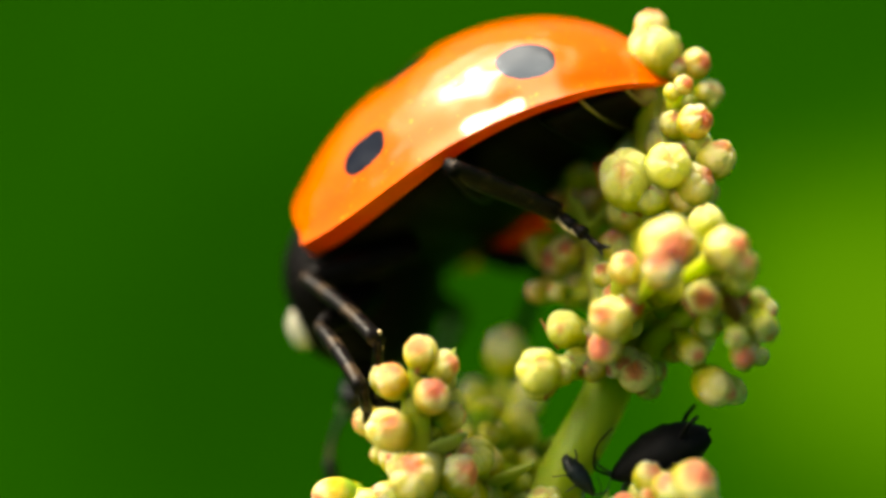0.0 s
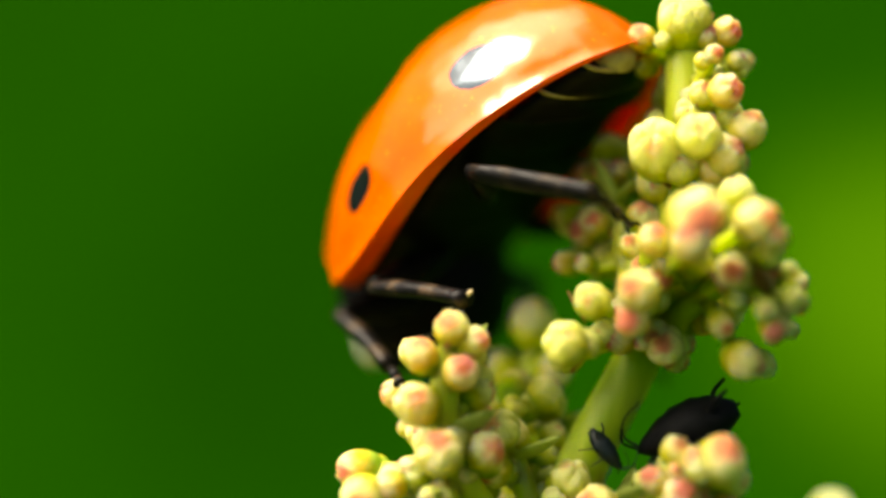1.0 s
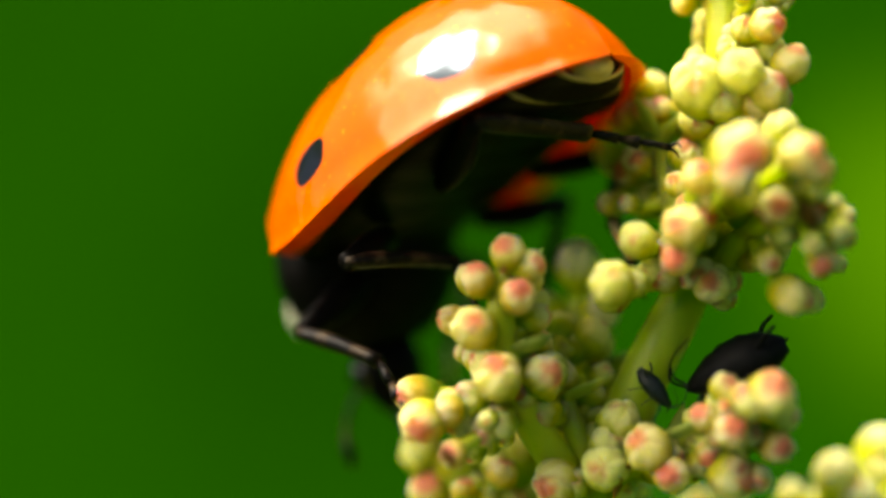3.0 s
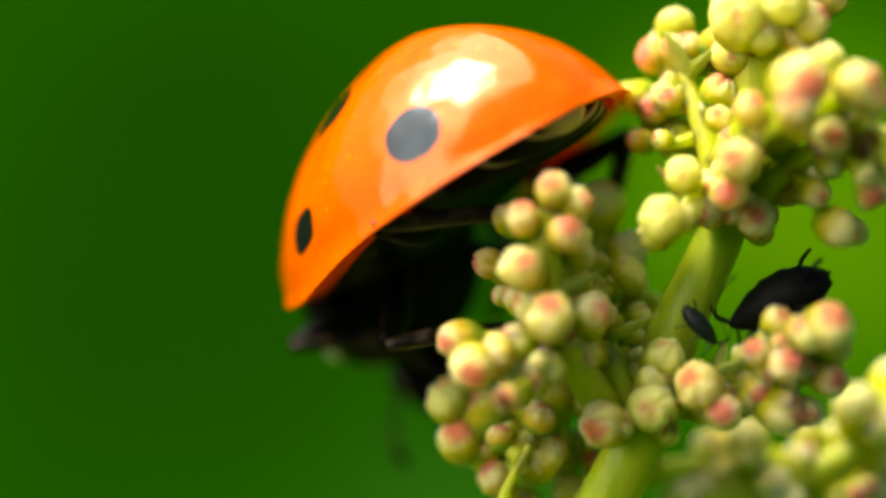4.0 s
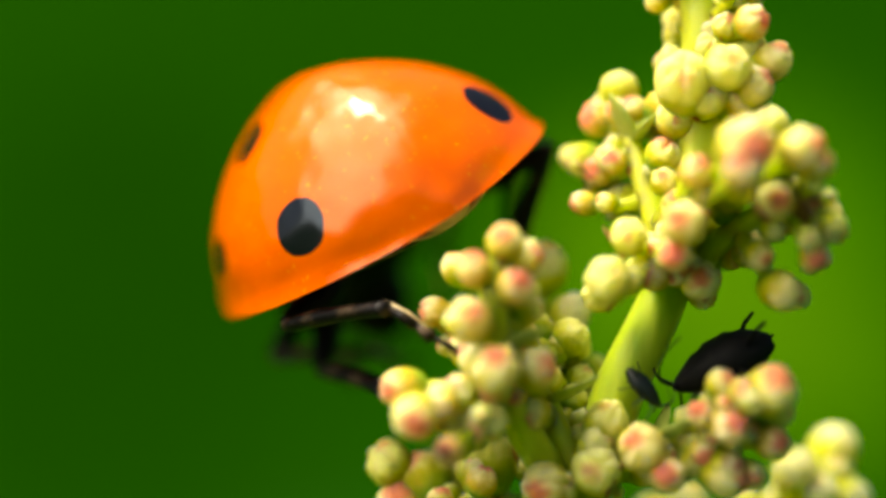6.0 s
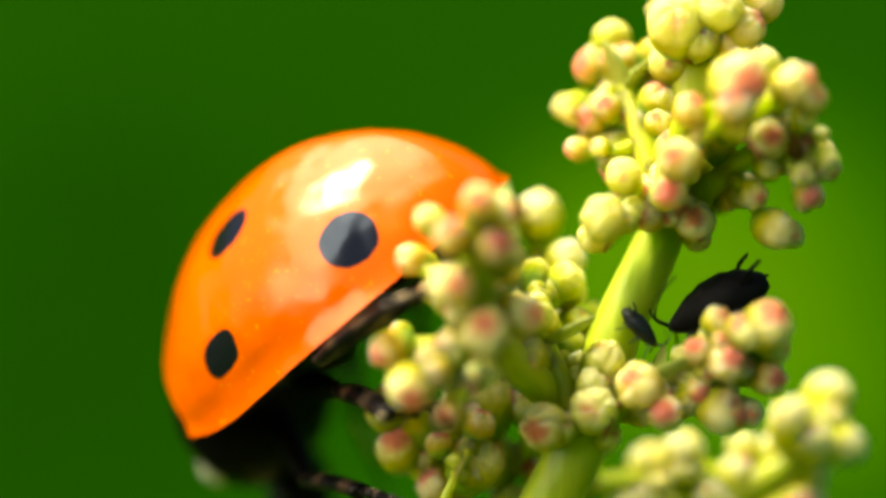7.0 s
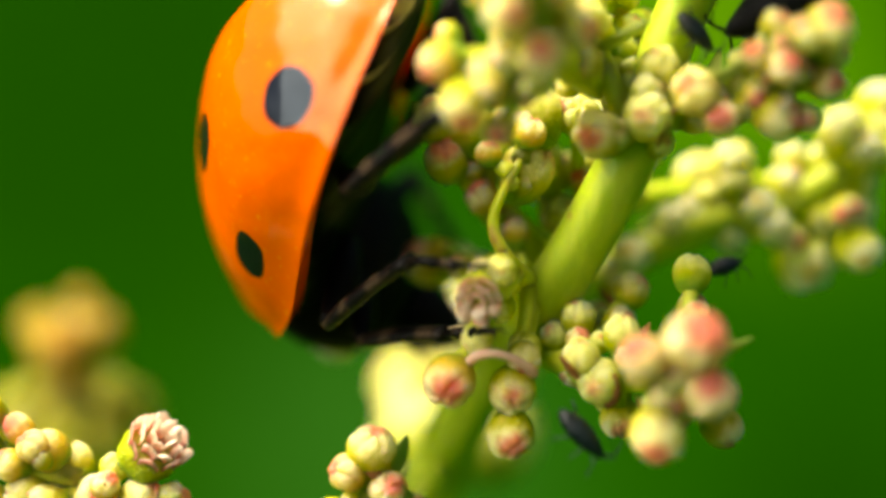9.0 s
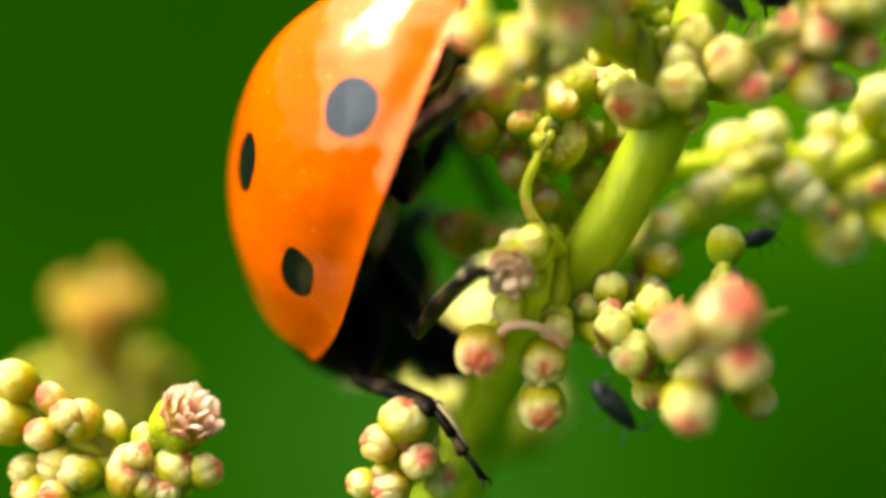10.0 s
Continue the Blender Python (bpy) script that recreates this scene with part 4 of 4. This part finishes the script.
def build_body(bug):
    for s in (1, -1):
        part("wing_case", wing_case(s), bug, "glossy orange wing case with black spots")
    bm = bmesh.new()
    rows = []
    for i in range(34):
        t = i / 33
        x = 2.3 - 5.0 * t
        w = max(0.05, half(x) * 0.74)
        plate = 0.045 * (1 - abs(((t * 8) % 1.0) - 0.5) * 2) ** 0.5
        rows.append((x, w - 0.03 + plate, rim(x) + 0.45 * min(1.0, 3 * (1 - t)), -0.06 * math.sin(math.pi * (0.12 + 0.83 * t)) ** 0.7 - plate))
    rotation_mesh(bm, rows, 36)
    part("abdomen", finish("abdomen", bm, M_BLACK), bug, "black segmented underside")
    bm = bmesh.new()
    rotation_mesh(bm, [(1.5, 1.1, 1.0, -0.2), (1.8, 1.45, 1.25, -0.25), (2.15, 1.68, 1.4, -0.3), (2.45, 1.84, 1.42, -0.4), (2.75, 1.84, 1.34, -0.42), (3.05, 1.7, 1.16, -0.4), (3.3, 1.48, 0.96, -0.32), (3.48, 1.2, 0.76, -0.2), (3.56, 0.8, 0.55, 0.0)], 36)
    bm.transform(NOD)
    part("pronotum", finish("pronotum", bm, M_BLACK), bug, "black shield behind the head")
    for s in (1, -1):
        bm = bmesh.new()
        rotation_mesh(bm, [(-0.34, 0.04, 0.05, -0.05), (-0.24, 0.13, 0.17, -0.17), (0, 0.19, 0.24, -0.24), (0.2, 0.15, 0.18, -0.18), (0.3, 0.04, 0.05, -0.05)], 18)
        bm.transform(Matrix.Translation((3.16, s * 1.4, 0.56)) @ Euler((s * -0.3, 0, s * -0.55)).to_matrix().to_4x4())
        bm.transform(NOD)
        part("pale_patch", finish("pale_patch", bm, M_WHITE), bug, "cream white patch on the shield's corner")
    bm = bmesh.new()
    rotation_mesh(bm, [(3.3, 0.5, 0.45, -0.25), (3.55, 0.68, 0.42, -0.34), (3.8, 0.64, 0.3, -0.42), (4.0, 0.48, 0.12, -0.42), (4.14, 0.26, -0.05, -0.36), (4.18, 0.1, -0.14, -0.28)], 28)
    bm.transform(NECK)
    head = part("head", finish("head", bm, M_BLACK), bug, "black head with two cream spots")
    for s in (1, -1):
        bm = bmesh.new()
        rotation_mesh(bm, [(-0.2, 0.03, 0.03, -0.03), (-0.14, 0.13, 0.15, -0.15), (0, 0.17, 0.2, -0.2), (0.14, 0.13, 0.15, -0.15), (0.2, 0.03, 0.03, -0.03)], 16)
        bm.transform(Matrix.Translation((3.66, s * 0.6, 0.06)))
        bm.transform(NECK)
        part("eye", finish("eye", bm, M_EYE), head)
        bm = bmesh.new()
        rotation_mesh(bm, [(-0.1, 0.02, 0.02, -0.02), (-0.06, 0.08, 0.05, -0.05), (0.06, 0.08, 0.05, -0.05), (0.1, 0.02, 0.02, -0.02)], 12)
        bm.transform(Matrix.Translation((3.78, s * 0.4, 0.26)))
        bm.transform(NECK)
        part("cream_spot", finish("cream_spot", bm, M_WHITE), head)
        bm = bmesh.new()
        line = smooth_line([(3.8, s * 0.55, 0.05), (4.05, s * 0.8, 0.08), (4.4, s * 0.95, 0.02), (4.75, s * 0.9, -0.12)], 5)
        n = len(line)
        tube_into(bm, line, [0.035 + (0.05 if k > n - 6 else 0.0) + 0.008 * (k % 2) for k in range(n - 1)] + [0.03], 8)
        bm.transform(NECK)
        part("antenna", finish("antenna", bm, M_LEG), head, "short clubbed brown antenna")
        bm = bmesh.new()
        tube_into(bm, smooth_line([(4.0, s * 0.22, -0.3), (4.15, s * 0.32, -0.5), (4.12, s * 0.36, -0.68)], 4), [0.05, 0.05, 0.05, 0.06, 0.06, 0.07, 0.08, 0.08, 0.05], 8)
        bm.transform(NECK)
        part("palp", finish("palp", bm, M_LEG), head)
    # The last rings of the belly show under the tips of the wing cases, each with a pale hind margin.
    for name, x0, x1, w0, w1, material in (("tail_ring", -1.75, -2.35, 1.65, 1.25, M_BLACK), ("tail_ring", -2.25, -2.84, 1.2, 0.75, M_BLACK), ("tail_tip", -2.76, -3.06, 0.45, 0.25, M_PALE)):
        bm = bmesh.new()
        rows = []
        for i in range(7):
            t = i / 6
            w = w0 + (w1 - w0) * t + 0.06 * math.sin(math.pi * t)
            deep = 0.30 * (1 - 0.25 * t)
            if i in (0, 6):
                w, deep = w * 0.9, deep * 0.6
            rows.append((x0 + (x1 - x0) * t, w, 0.30 - 0.2 * t, -deep))
        rotation_mesh(bm, rows, 24)
        ring = part(name, finish(name, bm, material), bug, "cream yellow tip of the belly" if name == "tail_tip" else "black belly ring with a pale edge")
        if name == "tail_ring":
            bm = bmesh.new()
            tube_into(bm, [(x1, 1.0 * w1 * math.cos(a), 0.05 - 0.3 * math.sin(a)) for a in (math.pi * k / 16 for k in range(17))], [0.035] * 17, 6)
            part("margin", finish("margin", bm, M_PALE), ring)


def limb_mesh(name, length, radii, flat=0.7, material=None):
    """A limb along x from its joint."""
    bm = bmesh.new()
    n = len(radii)
    tube_into(bm, smooth_line([(length * k / (n - 1), 0, 0.03 * length * math.sin(math.pi * k / (n - 1))) for k in range(n)], 3), [float(r[0]) for r in smooth_line([(r,) for r in radii], 3)], 12, flat=flat)
    return finish(name, bm, material or M_LEG)


def tarsus_mesh(length):
    """Three-jointed foot with a pair of claws."""
    bm = bmesh.new()
    a, b = length * 0.38, length * 0.62
    tube_into(bm, [(0, 0, 0), (a * 0.5, 0, 0), (a, 0, -0.01)], [0.05, 0.075, 0.085], 10)
    tube_into(bm, [(a, 0, 0), (b, 0, -0.03), (b + 0.03, 0, -0.03)], [0.05, 0.10, 0.07], 10)
    tube_into(bm, [(b, 0, -0.02), (length * 0.82, 0, 0.0), (length, 0, -0.02)], [0.04, 0.045, 0.055], 8)
    dark = set(bm.faces)
    tube_into(bm, [(-0.12, 0.05, 0.05), (a * 0.5, 0.075, 0.05), (b * 0.95, 0.06, 0.03)], [0.03, 0.055, 0.03], 8)
    pads = set(bm.faces) - dark
    for s in (1, -1):
        tube_into(bm, smooth_line([(length, s * 0.02, -0.02), (length * 1.08, s * 0.08, 0.0), (length * 1.14, s * 0.10, -0.09)], 3), [0.03, 0.028, 0.025, 0.02, 0.016, 0.012, 0.006], 6)
    for f in pads:
        f.material_index = 1
    return finish("tarsus", bm, (M_LEG, M_PAD))


LEGS = (
    # coxa in the body's space, thigh, shin, foot
    ((2.05, 0.62, -0.20), 1.85, 1.55, 1.15),
    ((1.05, 0.95, -0.18), 1.75, 1.92, 1.20),
    ((-0.30, 1.00, -0.18), 1.75, 1.92, 1.15),
)


def build_legs(bug):
    legs = {}
    for s in (1, -1):
        for k, (coxa, thigh, shin, foot) in enumerate(LEGS):
            femur = part("leg", limb_mesh("leg", thigh, [0.14, 0.23, 0.26, 0.21, 0.13], 0.75, M_BLACK), bug, "black thigh of a jointed leg")
            tibia = part("tibia", limb_mesh("tibia", shin, [0.12, 0.17, 0.165, 0.155, 0.16], 0.72), femur)
            tarsus = part("tarsus", tarsus_mesh(foot), femur)
            legs[s, k] = femur, tibia, tarsus
    return legs


bug = thing("ladybird", "seven-spot ladybird with glossy orange wing cases, climbing down the buds", "ladybird")
build_body(bug)
JOINTED = build_legs(bug)

# ---- movement ----
def crawl(t):
    """The ladybird's pose at t, between its rows."""
    rows = CRAWL
    if t <= rows[0][0]:
        a = b = rows[0]
        f = 0.0
    elif t >= rows[-1][0]:
        a = b = rows[-1]
        f = 0.0
    else:
        k = max(i for i, r in enumerate(rows) if r[0] <= t)
        a, b = rows[k], rows[min(k + 1, len(rows) - 1)]
        f = (t - a[0]) / max(1e-6, b[0] - a[0])
    from_q, to_q = Euler((0, 0, 0)).to_quaternion(), Euler((0, 0, 0)).to_quaternion()
    from_q[:] = a[4:8]
    to_q[:] = b[4:8]
    return Vector(a[1:4]).lerp(Vector(b[1:4]), f), from_q.slerp(to_q, f)


def axes_turn(ahead, up):
    ahead = ahead.normalized()
    up = (up - up.dot(ahead) * ahead).normalized()
    return Matrix((ahead, up.cross(ahead), up)).transposed().to_quaternion()


def chain(k, side, knee, ankle, foot):
    """Thigh, shin and foot poses in the body's space through a knee, an ankle and a claw."""
    coxa, thigh, shin, tip = LEGS[k]
    hip = Vector((coxa[0], side * coxa[1], coxa[2]))
    knee = hip + (knee - hip).normalized() * thigh
    ankle = knee + (ankle - knee).normalized() * shin
    end = ankle + (foot - ankle).normalized() * tip
    up = (hip - knee).normalized()
    return (hip, axes_turn(knee - hip, ankle - knee)), (knee, axes_turn(ankle - knee, up)), (ankle, axes_turn(end - ankle, up))


def reach_out(k, side, foot):
    """Knee and ankle of a leg that reaches for foot by itself."""
    coxa, thigh, shin, tip = LEGS[k]
    hip = Vector((coxa[0], side * coxa[1], coxa[2]))
    low = shin + tip * 0.55
    reach = foot - hip
    far = min(max(reach.length, 0.75), thigh + low - 0.05)
    way = reach.normalized()
    along = (thigh**2 - low**2 + far**2) / (2 * far)
    out = math.sqrt(max(0.01, thigh**2 - along**2))
    hint = Vector(((0.25, -0.1, -0.45)[k], side * 1.0, 0.15))
    hint = (hint - hint.dot(way) * way).normalized()
    knee = hip + way * along + hint * out
    # A thigh folds along the belly, under the margin of the wing case.
    knee.z = min(knee.z, -0.3)
    knee = hip + (knee - hip).normalized() * thigh
    dirn = (hip + way * far - knee).normalized()
    ankle = knee + dirn * shin
    return knee, ankle, ankle + dirn * 0.75 + way * 0.35 + Vector((0, 0, -0.55))


# Knee, ankle and claws in the place's millimetres: seconds, then x, y, z of each.
FRONT_LEG = (
    (0.00, -1.67, -0.44, 2.98, -0.82, -1.33, 2.03, -0.81, -0.32, 1.48),
    (0.50, -1.96, 0.03, 2.80, -1.11, -0.92, 1.93, -1.02, 0.07, 1.35),
    (1.00, -2.07, 0.90, 2.86, -1.07, 0.04, 2.06, -0.57, -0.90, 1.61),
    (1.50, -2.43, 1.82, 2.47, -1.20, 0.97, 2.07, -0.74, 0.07, 1.52),
    (2.00, -2.66, -0.06, 1.50, -1.44, -1.01, 1.39, -1.24, 0.01, 0.89),
    (2.50, -2.49, 0.13, 1.86, -1.39, -0.91, 1.53, -0.73, -0.25, 0.86),
    (3.00, -3.08, -0.05, 1.74, -1.73, -0.68, 1.31, -1.10, -1.23, 0.52),
    (4.50, -4.27, 3.07, 1.02, -2.87, 3.73, 1.15, -2.53, 4.80, 0.92),
    (5.00, -3.83, 4.44, 2.28, -2.34, 4.82, 2.46, -1.83, 5.85, 2.46),
    (5.50, -3.83, 4.26, 2.50, -2.34, 4.65, 2.68, -1.84, 5.68, 2.70),
    (7.00, -2.76, 1.62, -0.94, -1.82, 0.40, -1.14, -1.28, -0.61, -1.24),
    (7.50, -2.91, 1.82, -2.14, -1.59, 1.05, -1.85, -0.76, 0.34, -2.20),
    (8.00, -2.70, 1.45, -2.34, -1.60, 0.43, -1.96, -0.62, 0.00, -2.38),
    (8.50, -3.06, 1.55, -2.68, -1.73, 0.92, -2.19, -0.73, 0.46, -2.52),
    (9.00, -2.67, 1.48, -3.13, -1.40, 0.61, -2.99, -0.74, -0.33, -2.91),
    (9.50, -2.94, 1.54, -3.53, -2.14, 0.23, -3.76, -1.60, -0.78, -3.84),
    (10.00, -3.23, 1.54, -4.09, -2.04, 0.61, -4.44, -1.39, 0.49, -5.38),
)
MIDDLE_LEG = (
    (0.00, -2.02, -0.04, 3.76, -0.70, -1.00, 2.75, -0.83, -0.03, 2.06),
    (0.50, -2.01, 0.29, 3.29, -0.47, -0.65, 2.63, -0.86, 0.35, 2.11),
    (1.00, -1.36, -0.02, 3.19, 0.20, -1.11, 2.93, -0.39, -0.15, 2.50),
    (1.50, -1.59, 0.20, 3.58, 0.11, -0.64, 3.31, -0.41, 0.32, 2.82),
    (2.00, -2.23, -1.09, 2.45, -0.51, -1.93, 2.36, -0.22, -0.89, 1.85),
    (2.50, -2.31, -0.70, 2.68, -0.49, -1.30, 2.54, -0.37, -0.30, 1.88),
    (3.00, -2.11, -1.22, 2.64, -0.85, 0.22, 2.82, -0.35, -0.58, 2.07),
    (4.50, -2.43, 1.72, 0.70, -0.88, 0.67, 0.27, -0.45, 0.02, -0.64),
    (5.00, -2.69, 2.31, 1.79, -1.30, 1.07, 1.30, -0.98, 0.58, 0.26),
    (5.50, -2.68, 3.12, 1.69, -1.29, 1.83, 1.42, -0.74, 0.86, 0.97),
    (7.00, -2.13, 0.47, 0.29, -1.30, -1.20, -0.17, -0.83, -0.10, -0.01),
    (7.50, -1.99, 1.54, -1.73, -1.08, -0.07, -1.23, -0.08, -0.63, -1.59),
    (8.00, -1.65, 1.97, -1.90, -0.99, 0.37, -1.07, 0.01, -0.13, -1.50),
    (8.50, -1.81, 0.99, -2.03, -1.17, -0.52, -1.04, -0.01, -0.81, -1.19),
    (9.00, -3.08, 0.76, -2.84, -1.82, -0.38, -1.94, -0.79, -0.99, -2.05),
    (9.50, -2.84, 0.44, -2.57, -1.49, -0.73, -1.86, -0.41, -0.22, -1.84),
    (10.00, -2.26, 0.73, -3.38, -1.45, -0.78, -2.51, -0.96, 0.31, -2.45),
)
HIND_LEG = (
    (0.00, 0.37, -1.84, 5.03, 1.71, -0.52, 4.67, 2.40, -1.18, 4.04),
    (0.50, 0.27, -1.68, 4.77, 1.67, -0.39, 4.54, 2.33, -1.14, 3.98),
    (1.00, 0.24, -1.27, 4.66, 2.00, -1.90, 4.25, 2.38, -0.83, 4.05),
    (1.50, 0.02, -0.87, 4.95, 1.78, -1.29, 4.31, 2.36, -0.31, 4.13),
    (2.00, -0.04, -1.76, 4.54, 1.25, -0.35, 4.61, 2.33, -0.40, 4.23),
    (2.50, -0.20, -1.53, 4.56, 1.33, -0.37, 4.54, 2.34, -0.83, 4.24),
    (3.00, -0.19, -1.85, 4.46, 1.16, -0.48, 4.53, 2.28, -0.37, 4.34),
    (4.50, -3.03, -0.02, 1.56, -1.14, -0.33, 1.78, -0.38, -0.87, 1.10),
    (5.00, -2.98, 0.88, 2.10, -1.10, 0.53, 2.26, -0.37, 0.13, 1.47),
    (5.50, -2.87, 0.64, 2.24, -1.07, -0.00, 2.36, -0.42, -0.67, 1.69),
    (7.00, -2.29, -0.54, 0.61, -1.15, -1.98, 1.18, -0.52, -1.09, 1.57),
    (7.50, -2.32, -0.26, 0.03, -1.28, -1.79, 0.56, -0.73, -0.88, 1.01),
    (8.00, -1.91, -0.60, 0.17, -1.27, 0.87, 1.23, -0.84, -0.19, 1.32),
    (8.50, -2.05, -0.57, -0.19, -1.40, 0.72, 1.07, -0.97, -0.33, 1.24),
    (9.00, -2.59, -0.76, -1.02, -1.22, -1.70, -0.06, -0.81, -0.64, 0.09),
    (9.50, -2.61, -0.66, -1.11, -1.42, 0.30, 0.06, -0.78, -0.66, 0.04),
    (10.00, -2.29, -0.42, -0.78, -1.20, -1.87, -0.14, -0.94, -0.76, 0.05),
)


# Rest reach of the far-side legs in the body's space.
FAR_REACH = ((3.1, -1.0, -1.7), (1.7, -1.9, -1.9), (-0.5, -1.3, -1.7))
SWAY = (
    # seconds, shift in x and z, tilt sideways and towards the camera in degrees
    (0.00, -0.014, -0.206, -6.19, 0.0),
    (0.50, -0.082, -0.349, -2.97, 0.0),
    (1.00, -0.047, -0.279, -4.24, 0.0),
    (1.50, 0.036, -0.099, -5.46, 0.0),
    (2.00, 0.025, -0.123, -5.30, 0.0),
    (2.50, 0.043, -0.156, -4.38, 0.0),
    (3.00, 0.048, -0.041, -3.52, 0.0),
    (4.50, 0.041, -0.014, -4.47, 0.0),
    (5.00, 0.034, -0.050, -0.91, 0.0),
    (5.50, 0.000, 0.000, 0.00, 0.0),
    (7.00, -0.060, 0.470, -8.26, 20.0),
    (7.50, -0.150, 0.780, -7.97, 34.0),
    (8.00, -0.150, 0.780, -7.97, 34.0),
    (8.50, -0.150, 0.780, -7.97, 34.0),
    (9.00, -0.150, 0.780, -7.97, 34.0),
    (9.50, -0.150, 0.780, -7.97, 34.0),
    (10.00, -0.150, 0.780, -7.97, 34.0),
)


def joint_at(rows, t, first):
    ts = [r[0] for r in rows]
    return Vector([float(np.interp(t, ts, [r[c] for r in rows])) for c in range(first, first + 3)])


def key_leg(side, k, targets):
    femur, tibia, tarsus = JOINTED[side, k]
    rows = ([], [], [])
    last = None
    for t, knee, ankle, foot in targets:
        poses = chain(k, side, knee, ankle, foot)
        # Each piece turns by the shortest way from its last pose, with no roll.
        if last:
            eased = []
            for (p, q), (_, before) in zip(poses, last):
                old, now = before @ Vector((1, 0, 0)), q @ Vector((1, 0, 0))
                eased.append((p, old.rotation_difference(now) @ before))
            poses = eased
        last = poses
        first = mm_pose(*poses[0][0], poses[0][1])
        for row, (p, q) in zip(rows, poses):
            m = mm_pose(*p, q)
            row.append((t, m if row is rows[0] else first.inverted() @ m))
    for ob, row in zip((femur, tibia, tarsus), rows):
        walk(ob, row)


def motions():
    def q_of(row):
        q = Euler((0, 0, 0)).to_quaternion()
        q[:] = row[4:8]
        return q

    walk(bug, [(r[0], mm_pose(r[1], r[2], r[3], q_of(r))) for r in CRAWL])
    for k, rows in enumerate((FRONT_LEG, MIDDLE_LEG, HIND_LEG)):
        targets = []
        for i in range(101):
            p, q = crawl(i / 10)
            targets.append((i / 10, *(q.inverted() @ (joint_at(rows, i / 10, c) - p) for c in (1, 4, 7))))
        key_leg(1, k, targets)
    for k, reach in enumerate(FAR_REACH):
        targets = []
        for n in range(41):
            i = n / 4
            swing = math.sin(2.4 * i + 2.1 * k)
            foot = Vector(reach) + Vector((0.45 * swing, 0.0, 0.2 * math.cos(1.7 * i + k)))
            targets.append((i, *reach_out(k, -1, foot)))
        key_leg(-1, k, targets)
    # The side spray dips and springs back as the ladybird pulls on it.
    root = Vector((0.95, 0.35, -0.35)) * MM
    rows = []
    for t, dx, dz, tilt, fore in SWAY:
        m = Matrix.Translation(root + Vector((dx, 0, dz)) * MM) @ pose(0, 0, 0, fore, tilt, 0) @ Matrix.Translation(-root)
        rows.append((t, plant_inner @ m))
    walk(spray, rows)


motions()
